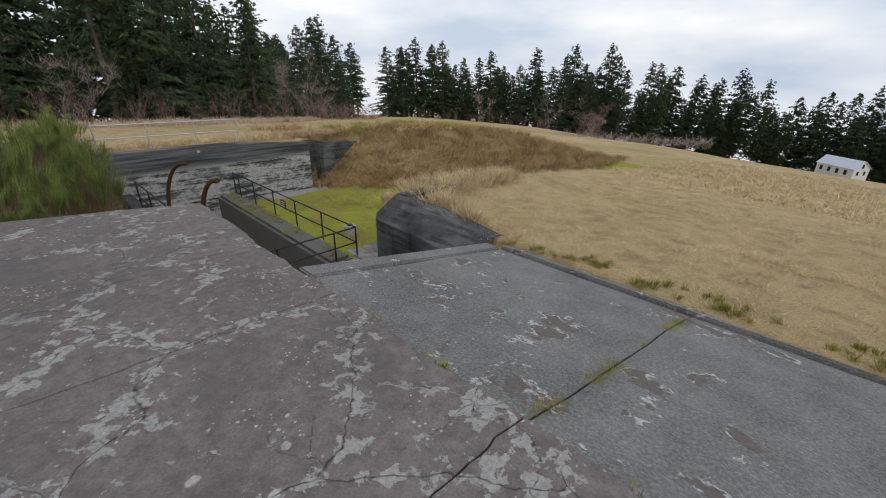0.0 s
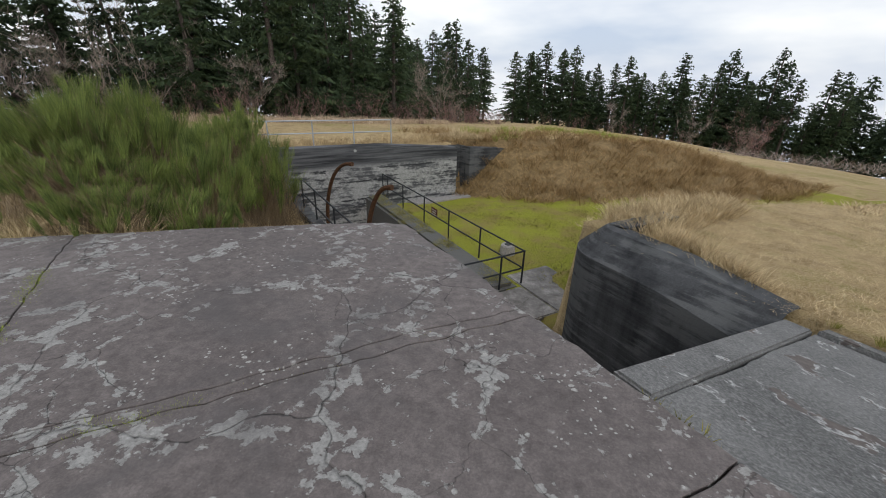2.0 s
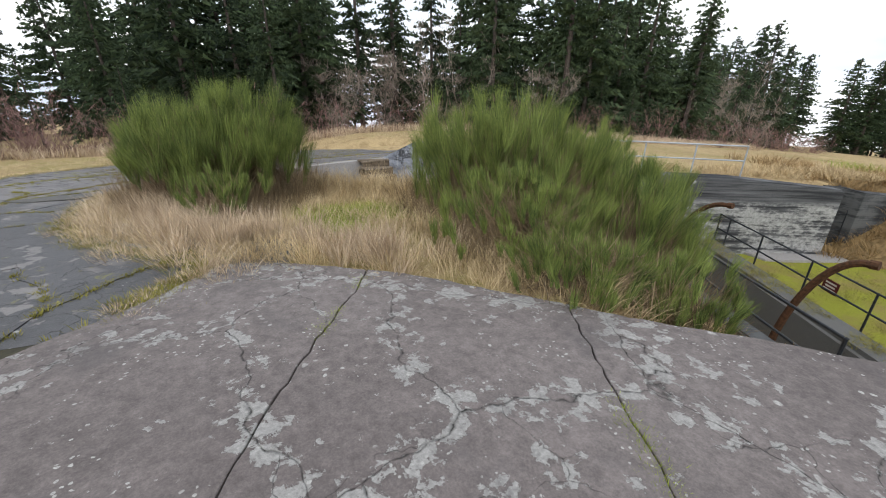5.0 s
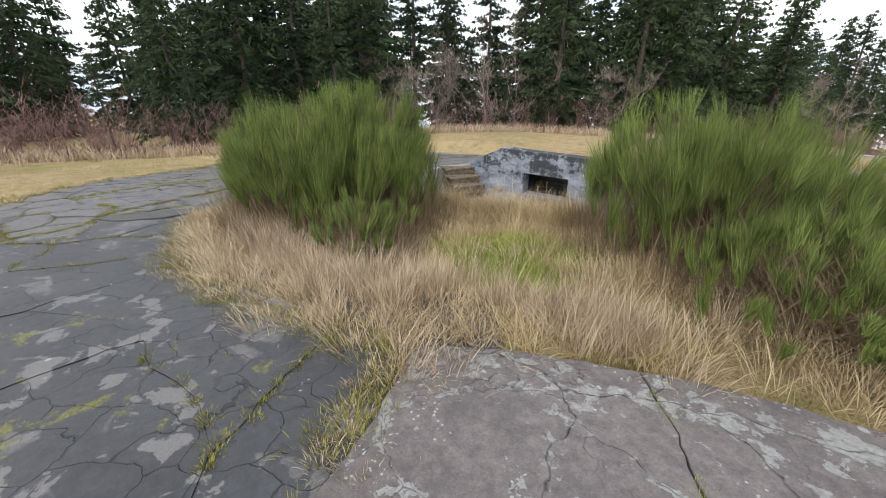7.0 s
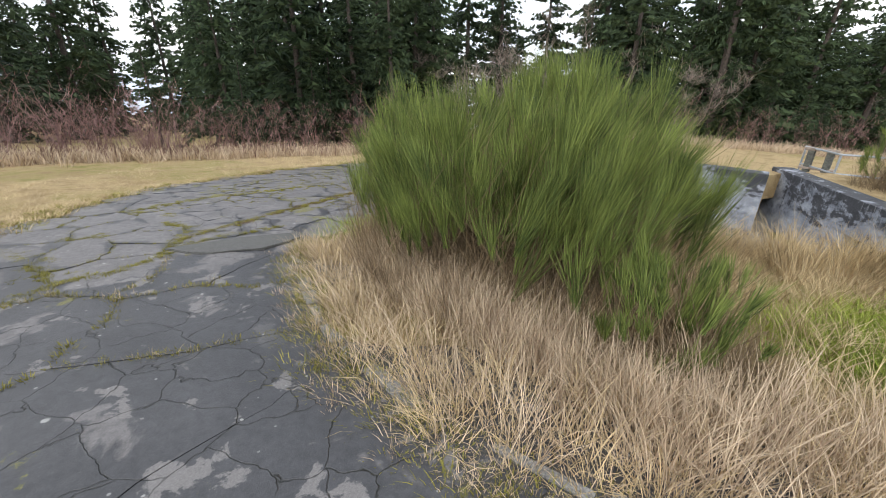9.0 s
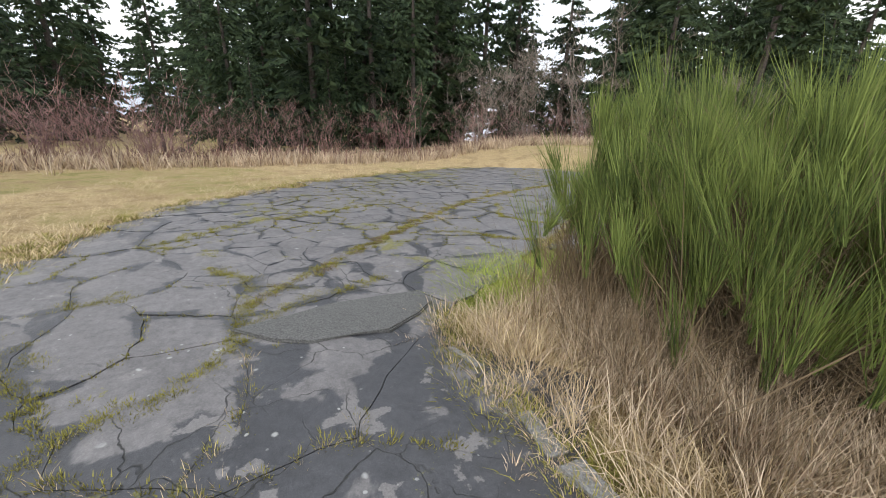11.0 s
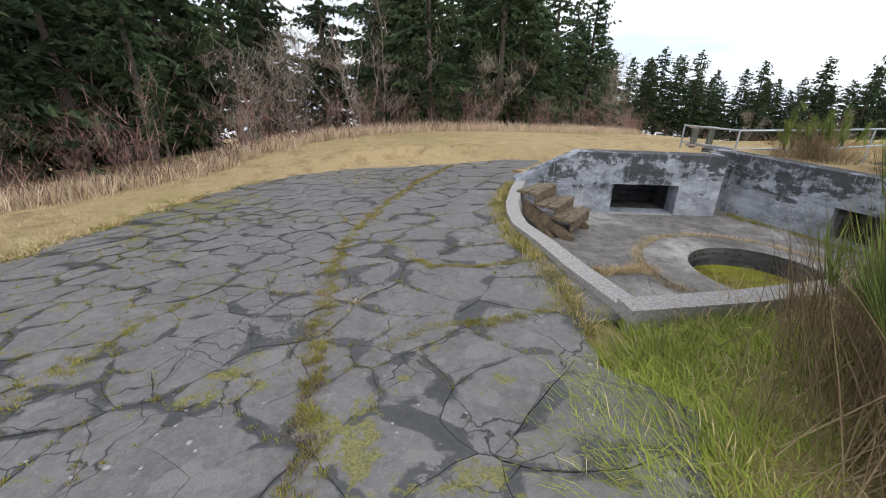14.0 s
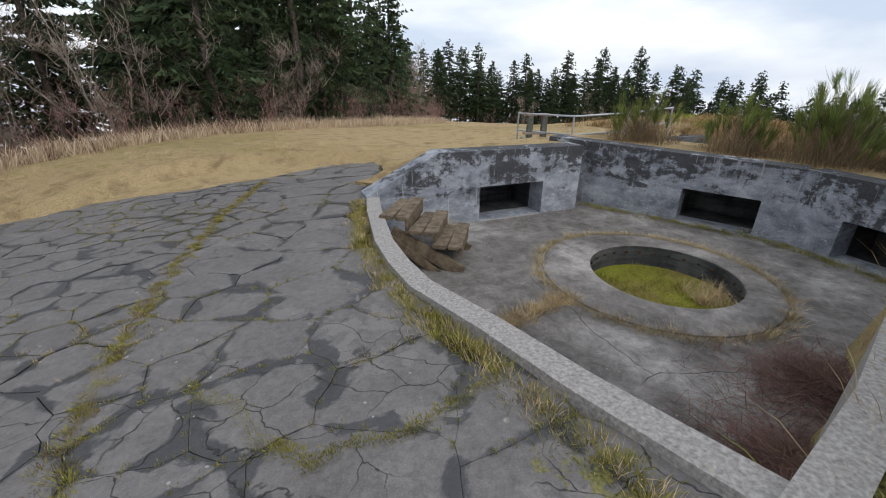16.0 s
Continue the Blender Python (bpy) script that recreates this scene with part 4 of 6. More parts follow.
def wooden_steps():
    ob = empty("wooden_steps", "rotting wooden steps leaning against the pit kerb", "steps", at=(-17.75, 11.05, FLOOR))
    for i, (x, z, y) in enumerate(((-0.24, 0.76, 0.14), (0.16, 0.57, 0.0), (0.5, 0.38, -0.1))):
        for j in (-1, 1):
            bm = bmesh.new()
            box(bm, pose(x + 0.105 * j, y, z, 1.5 * j, 2, -17 + j), 0.2, 1.0, 0.06, 0.01)
            part("tread", bm, M_WOOD, ob)
        bm = bmesh.new()
        box(bm, pose(x + 0.17, y, z - 0.12, 0, 0, -17), 0.035, 0.96, 0.18, 0.006)
        part("riser", bm, M_WOOD, ob)
    for s_ in (-0.4, 0.42):
        bm = bmesh.new()
        box(bm, pose(0.2 + 0.28 * s_, s_ - 0.02, 0.26, 0, 27, -17), 1.2, 0.06, 0.2, 0.008)
        part("stringer", bm, M_WOOD, ob)
    bm = bmesh.new()
    box(bm, pose(-0.1, -0.42, 0.2, 0, 34, -17), 0.9, 0.04, 0.12, 0.006)
    part("fallen_board", bm, M_WOOD, ob, "splintered grey board")


wooden_steps()


# ---- plants ----
def fast_mesh(name, verts, quads, tris, material, parent=None, label=""):
    me = bpy.data.meshes.new(name)
    me.vertices.add(len(verts))
    me.vertices.foreach_set("co", np.asarray(verts, np.float32).ravel())
    loops = np.concatenate([np.asarray(quads, np.int32).ravel(), np.asarray(tris, np.int32).ravel()])
    nq, nt = len(quads), len(tris)
    start = np.concatenate([np.arange(nq) * 4, nq * 4 + np.arange(nt) * 3]).astype(np.int32)
    me.loops.add(len(loops))
    me.loops.foreach_set("vertex_index", loops)
    me.polygons.add(nq + nt)
    me.polygons.foreach_set("loop_start", start)
    me.update(calc_edges=True)
    me.validate()
    me.materials.append(material)
    ob = new(name, me)
    if parent:
        ob.parent = parent
    if label:
        ob["label"] = label
    return ob


rng = np.random.default_rng(7)


def strands(name, base, tip, width, material, parent=None, label="", sag=0.12):
    """Thin two-part blades from base to tip, bent upwards in the middle."""
    base, tip = np.asarray(base, float), np.asarray(tip, float)
    n = len(base)
    w = np.broadcast_to(np.asarray(width, float), (n,))[:, None]
    ang = rng.uniform(0, 2 * np.pi, n)
    side = np.stack([np.cos(ang), np.sin(ang), np.zeros(n)], 1)
    ln = np.linalg.norm(tip - base, axis=1, keepdims=True)
    mid = (base + tip) / 2 + np.array([0, 0, 1]) * ln * sag
    v = np.stack([base - side * w, base + side * w, mid - side * w * 0.75, mid + side * w * 0.75, tip], 1).reshape(-1, 3)
    k = np.arange(n)[:, None] * 5
    return fast_mesh(name, v, k + np.array([[0, 1, 3, 2]]), k + np.array([[2, 3, 4]]), material, parent, label)


def scatter(poly, n):
    p = np.array(poly)
    out = []
    lo, hi = p.min(0), p.max(0)
    pl = [tuple(q) for q in poly]
    while len(out) < n:
        x, y = rng.uniform(lo[0], hi[0]), rng.uniform(lo[1], hi[1])
        if inside(x, y, pl):
            out.append((x, y))
    return np.array(out)


def land_z(xy):
    return np.array([land(x, y) for x, y in xy])


def tufts(name, label, centres, per, spread, h, lean, width, material, category="grass", z=None, sag=0.12):
    """Grass in tufts round the given centres, one object of countless blades."""
    c = np.repeat(np.asarray(centres, float), per, 0)
    n = len(c)
    off = rng.normal(0, spread, (n, 2))
    xy = c + off
    zz = np.repeat(land_z(np.asarray(centres)) if z is None else np.asarray(z), per)
    hh = h[0] + (h[1] - h[0]) * np.repeat(rng.random(len(centres)), per) * rng.uniform(0.55, 1.1, n)
    drift = np.repeat(rng.normal(0, 0.25, (len(centres), 2)), per, 0)
    tip = xy + off * 0.8 + (rng.normal(0, 0.5, (n, 2)) + drift) * (hh * lean)[:, None]
    b = np.column_stack([xy, zz - 0.04])
    t = np.column_stack([tip, zz + hh * rng.uniform(0.6, 1.0, n)])
    ob = strands(name, b, t, width, material, sag=sag)
    return tagged(ob, label, category, kind="stuff")


def broom(x, y, radius, top, stems, label, dry=0.25, squash=1.0, ground_z=None, low=0.42):
    """A broom bush: sheaves of thin upright green stems over dry lower branches."""
    z = land(x, y) if ground_z is None else ground_z
    ob = empty("broom_bush", label, "bush", at=(x, y, z))
    h = top - z
    stems = int(stems * 1.3)
    nc = max(14, stems // 95)
    # sheaf heads crown a lumpy outline, with some sheaves standing well out of it
    r = rng.random(nc) ** 0.55 * radius
    q = rng.uniform(0, 2 * np.pi, nc)
    lump = np.array([noise.noise(Vector((x + math.cos(w) * v * 1.1, y + math.sin(w) * v * 1.1, 3.0))) for w, v in zip(q, r)])
    r = r * (0.95 + 0.3 * lump)
    hx, hy = r * np.cos(q), r * np.sin(q) * squash
    dome = np.clip(1 - (r / (radius * 1.15)) ** 4.0, 0.3, 1) ** 0.5
    hz = h * dome * rng.uniform(0.62, 0.98, nc) * (0.95 + 0.6 * lump) * np.where(rng.random(nc) < 0.1, 1.16, 1)
    hz = np.clip(hz, low * h, 1.06 * h)
    size = rng.uniform(0.6, 1.4, nc)
    i = rng.choice(nc, stems, p=size / size.sum())
    H = np.column_stack([hx, hy, hz])[i]
    n = len(H)
    out = H[:, :2] / radius
    lean = (rng.normal(0, 0.16, (nc, 2)))[i] + out * 0.32
    # each sheaf opens like a brush from a narrow foot
    full = rng.uniform(0.38, 0.8, nc)[i] * np.clip(h / 2.1, 0.45, 1.1)
    foot = H - np.column_stack([lean * full[:, None], full])
    fan = rng.normal(0, 0.085, (n, 2)) * np.clip(h / 1.8, 0.5, 1.1)
    u = rng.beta(3.2, 1.5, n)
    tip = foot + (H - foot) * u[:, None] * 1.12
    tip[:, :2] += fan * u[:, None]
    v = np.clip(u - rng.uniform(0.3, 0.6, n), 0, 1)
    base = foot + (H - foot) * v[:, None]
    base[:, :2] += fan * v[:, None] + rng.normal(0, 0.012, (n, 2))
    base[:, 2] = np.maximum(base[:, 2], 0.02)
    tip[:, 2] = np.maximum(tip[:, 2], base[:, 2] + 0.08)
    strands("greenery", base, tip, rng.uniform(0.0016, 0.0034, n), M_BROOM, ob, sag=-0.02)
    # woody branches from the root to the heads
    m = int(nc * 9)
    i = rng.integers(0, nc, m)
    b0 = rng.normal(0, radius * 0.3, (m, 3)) * [1, squash, 0]
    t0 = np.column_stack([hx, hy, hz * 0.85])[i] + rng.normal(0, 0.12, (m, 3))
    strands("deadwood", b0, t0, 0.0045, M_DRYSTEM, ob, "dry brown branches inside", sag=0.03)
    m = int(stems * dry)
    r = np.sqrt(rng.random(m)) * radius * 1.02
    q = rng.uniform(0, 2 * np.pi, m)
    b1 = np.column_stack([r * np.cos(q), r * np.sin(q) * squash, np.full(m, 0.0)])
    t1 = b1 + np.column_stack([rng.normal(0, 0.16, (m, 2)) + b1[:, :2] * 0.08, rng.uniform(0.1, 0.45, m) * h])
    strands("undergrowth", b1, t1, 0.0022, M_DRYSTEM, ob, "dead straw-brown stems below", sag=0.05)
    return ob


broom(-9.6, 8.15, 1.75, 1.1, 26000, "dense green broom bush beside the concrete roof", 0.12, low=0.2)
broom(-8.3, 6.8, 1.1, 0.35, 11000, "green broom bush at the edge of the roof slab", 0.1, low=0.12)
broom(-7.5, 7.9, 1.0, 0.4, 9000, "green broom bush at the edge of the roof slab", 0.1, low=0.1)
broom(-6.5, 6.75, 0.6, -0.1, 5000, "green broom bush at the edge of the roof slab", 0.05, low=0.08)
broom(-13.92, 5.15, 1.85, 1.1, 34000, "tall green broom bush on dry grass beside the apron", 0.16, 0.9, low=0.36)
broom(-15.4, 4.6, 0.75, 0.7, 3000, "thin broom bush at the corner of the apron", 0.1)
broom(-12.0, 4.6, 0.65, 0.1, 4000, "low broom bush in pale dry grass", 0.5)
broom(-7.2, 6.2, 0.75, 0.05, 7000, "green broom bush at the edge of the roof slab", 0.05, low=0.08)
broom(-8.2, 10.3, 0.85, -0.05, 7000, "green broom bush on the bank above the trench", 0.1, low=0.1)
broom(-12.3, 14.6, 0.8, 0.15, 3500, "broom bush behind the pit wall", ground_z=-1.05)
broom(-11.2, 12.9, 0.7, 0.15, 3500, "broom bush behind the pit wall", ground_z=-1.05)
broom(-10.2, 11.9, 0.9, 0.5, 5000, "broom bush behind the pit wall", ground_z=-1.05)
broom(-9.3, 10.9, 0.9, 0.4, 4500, "broom bush behind the pit wall", ground_z=-1.05)
for a, b in ((4.6, 6.6), (5.0, 8.2), (5.2, 10.5), (5.4, 13.6), (5.6, 15.4), (6.0, 17.2)):
    p = L(a, b)
    broom(p.x, p.y, 0.7, land(p.x, p.y) + 0.55, 1800, "low green scrub on the edge of the lawn", 0.4)

APRON_EDGE = [(-16.6, -0.7), (-20.3, 0.8), (-22.1, 2.2), (-24.2, 5.5), (-25.5, 9.3), (-25.6, 12.6), (-24.2, 15.9), (-21.5, 17.5), (-18.4, 16.9), (-18.0, 18.5), (-22, 19.5), (-27, 17.5), (-28.5, 12), (-28.3, 6), (-26, 1), (-21, -3), (-17, -4)]
PATCH = [(-10.0, 4.1), (-12.2, 3.1), (-13.2, 3.0), (-15.0, 3.35), (-16.0, 3.6), (-16.75, 4.6), (-16.5, 5.75), (-14.85, 6.9), (-12.8, 8.1), (-10.2, 9.3), (-7.5, 9.3), (-5.9, 7.2), (-6.1, 6.2), (-6.9, 5.85), (-7.6, 5.6), (-8.3, 5.32), (-9.2, 4.82)]
RIM = [(-9.2, 5.35), (-10.2, 4.75), (-11.2, 4.2), (-12.2, 3.85), (-13.2, 3.75), (-14.2, 3.85), (-14.9, 4.05), (-15.3, 4.35)]
GREEN = [(-11.9, 5.7), (-11.4, 7.0), (-10.2, 6.7), (-9.7, 5.5), (-10.3, 4.95)]
CORNER = [(-16.9, 4.4), (-16.0, 3.7), (-15.2, 4.6), (-15.0, 6.1), (-15.5, 6.3), (-16.55, 5.75)]
c = scatter(PATCH, 900)
c = np.array([p for p in c if not (inside(p[0], p[1], GREEN) or inside(p[0], p[1], CORNER)) or rng.random() < (0.03 if inside(p[0], p[1], CORNER) else 0.6)])
tufts("dry_grass", "matted straw-coloured dry grass between roof and apron", c, 48, 0.09, (0.12, 0.36), 0.9, 0.003, M_STRAW)
rim_pts = np.array(dense(RIM, 0.11))
rim_pts = np.concatenate([rim_pts + rng.normal(0, s0, rim_pts.shape) for s0 in (0.1, 0.16, 0.22, 0.3, 0.34, 0.4)])
rim_pts = rim_pts[(rim_pts[:, 1] > 3.55) & ((rim_pts[:, 0] < -10.6) | (rim_pts[:, 1] > 4.85))]
rim_pts = np.array([p for p in rim_pts if not inside(p[0], p[1], GREEN) or rng.random() < 0.25])
tufts("dry_grass", "tall pinkish dry grass along the apron edge", rim_pts, 56, 0.07, (0.22, 0.58), 0.5, 0.0028, M_REED)
c = scatter(GREEN, 240)
tufts("green_grass", "fresh green grass among the dry stalks", c, 44, 0.09, (0.06, 0.2), 1.0, 0.0034, M_GREENBLADE)
c = scatter(CORNER, 330)
tufts("green_grass", "bright green grass at the corner of the pit", c, 70, 0.10, (0.03, 0.10), 1.2, 0.003, M_GREENBLADE)
tufts("dry_grass", "straw blades strewn over the green corner", scatter(CORNER, 70), 16, 0.12, (0.04, 0.14), 1.3, 0.0024, M_STRAW)
c = scatter([(-15.2, 4.9), (-14.4, 4.6), (-13.6, 5.6), (-13.9, 6.9), (-14.7, 6.4)], 130)
tufts("dry_grass", "drooping rust-brown dry grass by the pit kerb", c, 90, 0.10, (0.3, 0.7), 0.8, 0.003, M_REED)

bank_top = np.array(dense([(-14.1, 6.55), (-13.2, 7.1), (-12.2, 7.6), (-11.2, 8.1)], 0.09))
bank_top = np.concatenate([bank_top + rng.normal(0, q_, bank_top.shape) for q_ in (0.12, 0.2, 0.28)])
tufts("dry_grass", "tall pale grass along the pit's outer kerb", bank_top, 44, 0.09, (0.35, 0.75), 0.6, 0.003, M_STRAW)

# the short dry field, its fringe over the parapet, and the bracken bank
def ab_poly(*p):
    return [(L(a, b).x, L(a, b).y) for a, b in p]


c = scatter(ab_poly((-6, 3.9), (4.0, 3.7), (4.2, 14), (-6, 14)), 5200)
tufts("field_grass", "short tousled straw-coloured grass on the field", c, 18, 0.10, (0.015, 0.055), 1.5, 0.0034, M_STRAW)
c = scatter(ab_poly((-5, 14), (4.2, 14), (4.2, 34), (-14, 34)), 2600)
tufts("field_grass", "short tousled straw-coloured grass on the field", c, 9, 0.14, (0.08, 0.2), 1.2, 0.012, M_STRAW)
c = scatter(ab_poly((1.0, 3.95), (3.6, 4.1), (4.4, 5.0), (4.6, 8.5), (3.6, 8.5), (3.0, 4.8)), 260)
tufts("dry_grass", "pale dry grass overhanging the parapet", c, 40, 0.1, (0.2, 0.5), 0.9, 0.005, M_STRAW)
bank = []
for b in np.arange(7.6, 27, 0.22):
    a0 = court_base(b)
    for _ in range(9):
        a = a0 + rng.uniform(-0.3, 6.2)
        p = L(a, b + rng.uniform(-0.15, 0.15))
        bank.append((p.x, p.y))
tufts("bracken", "dead brown bracken and grass covering the bank", np.array(bank), 30, 0.16, (0.2, 0.6), 1.2, 0.009, M_BRACKEN)
top = [L(16 + rng.uniform(-0.5, 2.5), b) for b in rng.uniform(10, 24, 160)]
tufts("green_weeds", "green weeds along the top of the bank", [(p.x, p.y) for p in top], 22, 0.14, (0.15, 0.45), 0.8, 0.008, M_GREENBLADE)
p = [L(rng.uniform(15.8, 17.5), b) for b in rng.uniform(-0.4, 9.5, 260)]
tufts("dry_grass", "pale dry grass behind the court wall", [(q.x, q.y) for q in p], 24, 0.12, (0.1, 0.32), 0.9, 0.007, M_STRAW, z=[-1.6] * 260)

c = scatter(ab_poly((5.2, -1.6), (5.2, 0.1), (8, 0.15), (14.8, 0.15), (14.8, -0.7), (9, -1.2)), 300)
tufts("dry_grass", "pale dry grass on the bank beside the trench", c, 40, 0.11, (0.12, 0.4), 0.9, 0.004, M_STRAW)
c = scatter(APRON_EDGE, 1500)
tufts("dry_grass", "short straw-coloured grass beside the apron", c, 22, 0.14, (0.03, 0.08), 1.2, 0.0028, M_STRAW)
c = scatter(ab_poly((4.6, 4.6), (13.5, 4.6), (13, 7), (10.2, 10), (8, 16), (6.5, 16), (6, 7)), 1500)
tufts("lawn_grass", "short mossy grass of the sunken court", c, 12, 0.1, (0.03, 0.08), 1.2, 0.006, M_MOSS)

# moss and weeds in the apron's main seams and along the kerb
seam = dense([(-17.0, 2.2), (-18.1, 3.85), (-18.9, 5.1), (-19.9, 6.9), (-20.5, 9.0), (-21.0, 12.0), (-21.2, 15.0)], 0.05)
kerb_line = dense([(-18.75, 12.2), (-18.5, 9.75), (-18.12, 8.45), (-17.65, 7.6), (-17.28, 6.84), (-16.85, 5.75)], 0.04)
rimline = dense([(-9.3, 2.9), (-10.05, 3.8), (-11.3, 3.2), (-12.2, 2.9), (-13.2, 2.75), (-15.0, 3.1), (-16.0, 3.4)], 0.04)


def line_tufts(name, label, pts, per, spread, h, width, material, fan=0.035):
    pts = np.array(pts) + rng.normal(0, spread, (len(pts), 2))
    z = [crest(x, y) - 0.01 for x, y in pts]
    return tufts(name, label, pts, per, fan, h, 0.9, width, material, z=z)


line_tufts("seam_weeds", "olive moss and dead grass in the apron seam", seam, 90, 0.05, (0.004, 0.018), 0.004, M_MOSS, 0.02)
line_tufts("seam_litter", "dead brown grass and litter in the apron seam", seam, 60, 0.05, (0.003, 0.02), 0.003, M_DRYSTEM, 0.02)
line_tufts("kerb_weeds", "yellow-green grass along the pit kerb", kerb_line, 40, 0.06, (0.02, 0.07), 0.003, M_MOSS)
line_tufts("kerb_weeds", "dead straw along the pit kerb", kerb_line[::2], 22, 0.06, (0.03, 0.10), 0.0025, M_STRAW)
VEINS = ([(-17.6, 0.0), (-17.5, 0.45), (-17.0, 0.76), (-16.2, 1.03)], [(-15.46, 0.76), (-15.77, 1.03), (-16.02, 1.55), (-16.46, 2.0), (-16.86, 2.54), (-17.02, 3.44)],
         [(-18.83, 2.21), (-17.91, 2.16), (-17.54, 2.35), (-16.53, 2.0)], [(-19.2, 1.6), (-19.55, 2.0), (-20.16, 2.97), (-20.28, 4.2), (-20.74, 6.0)],
         [(-17.74, 0.77), (-17.79, 1.28), (-17.84, 1.41)], [(-19.47, 7.47), (-18.96, 7.03), (-18.47, 6.57), (-18.06, 6.72), (-17.64, 7.0), (-17.08, 7.17)],
         [(-18.32, 5.0), (-18.07, 5.28), (-17.68, 5.57), (-17.34, 5.74), (-17.03, 6.05)])
for v, wide in zip(VEINS, (0.07, 0.035, 0.04, 0.08, 0.05, 0.016, 0.03)):
    pts = np.array(dense(v, 0.022))
    pts = pts + np.array([[noise.noise(Vector((x * 2, y * 2, 1))), noise.noise(Vector((x * 2, y * 2, 6)))] for x, y in pts]) * 0.12
    keep = np.array([noise.noise(Vector((x * 1.7, y * 1.7, 3))) > -0.25 for x, y in pts])
    line_tufts("vein_moss", "yellow-green moss spreading along an asphalt crack", pts[keep], 48, wide, (0.002, 0.007), 0.004, M_MOSS, 0.018)
line_tufts("rim_weeds", "short grass creeping over the apron edge", rimline, 30, 0.12, (0.015, 0.06), 0.0024, M_REED)
line_tufts("rim_weeds", "green weeds creeping over the apron edge", rimline, 26, 0.12, (0.015, 0.06), 0.003, M_MOSS)


inner_rim = [(x + 0.1, y + 0.28) for x, y in rimline[20:]]
line_tufts("edge_thatch", "matted straw lying over the apron edging", inner_rim, 30, 0.14, (0.04, 0.16), 0.0026, M_STRAW, 0.07)
line_tufts("edge_thatch", "pinkish dry grass leaning over the apron edging", inner_rim[::3], 44, 0.18, (0.1, 0.4), 0.0026, M_REED, 0.08)
line_tufts("edge_moss", "olive moss round the buried edging", rimline, 44, 0.10, (0.005, 0.03), 0.0035, M_MOSS, 0.05)
edge_line = dense(APRON_EDGE[:9], 0.05)
line_tufts("edge_moss", "olive moss creeping onto the apron", edge_line, 26, 0.16, (0.006, 0.03), 0.006, M_MOSS, 0.05)
line_tufts("edge_grass", "short dry grass along the apron's outer edge", edge_line, 22, 0.14, (0.02, 0.07), 0.0045, M_STRAW, 0.06)

# ---- woods ----
def conifer(seed, h, radius, bare=0.12):
    """A fir: tapered trunk, whorls of drooping boughs made of many small sprays."""
    g = np.random.default_rng(seed)
    ob = empty("fir_tree", "tall dark green fir tree at the edge of the woods", "tree")
    bm = bmesh.new()
    lean = g.normal(0, 0.012, 2)
    tube(bm, [(lean[0] * z * h, lean[1] * z * h, z * h) for z in (-0.03, 0.25, 0.5, 0.75, 0.98)], 0.017 * h, 7, 0.004 * h)
    part("trunk", bm, M_BARK, ob)
    vs = []
    z = bare * h
    while z < h * 0.985:
        f = (z - bare * h) / (h * (1 - bare))
        reach = radius * (1 - f) ** 0.62 * (0.55 + 0.45 * min(1, f * 6)) + 0.12
        nb = int(g.integers(4, 8))
        for _ in range(nb):
            q = g.uniform(0, 2 * math.pi)
            ln = reach * g.uniform(0.35, 1.2)
            droop = g.uniform(0.05, 0.4) - 0.35 * f
            d = np.array([math.cos(q), math.sin(q), 0])
            sd = np.array([-math.sin(q), math.cos(q), 0])
            z0 = z + g.uniform(-0.02, 0.02) * h
            ns = max(3, int(ln / 0.32))
            for k in range(ns):
                t = (k + g.random()) / ns
                if t < 0.15:
                    continue
                c = d * ln * t + np.array([0, 0, z0 - droop * ln * t * t + 0.0])
                c = c + np.array([lean[0] * z0, lean[1] * z0, 0])
                wd = (0.33 + 0.46 * (1 - t)) * (0.45 + ln / 4) * g.uniform(0.5, 1.15)
                for s_ in (1, -1, 1, -1, 1):
                    ahead, wide = g.uniform(0.1, 1.0), g.uniform(0.4, 1.0)
                    e = c + sd * s_ * wd * wide + d * wd * ahead + np.array([0, 0, -g.uniform(0.05, 0.65) * wd])
                    o = c + d * g.uniform(-0.2, 0.2) * wd + np.array([0, 0, g.uniform(-0.1, 0.1)])
                    b0 = d * 0.16 * wd + np.array([0, 0, g.uniform(-0.04, 0.14)])
                    vs.append((o + b0, e, o - b0))
        z += h * g.uniform(0.017, 0.03) * (1.25 - 0.5 * f)
    v = np.array(vs).reshape(-1, 3)
    k = np.arange(len(vs))[:, None] * 3
    fast_mesh("crown", v, np.zeros((0, 4), int), k + np.array([[0, 1, 2]]), M_NEEDLE, ob)
    return tagged(ob, group="firs of the wood")


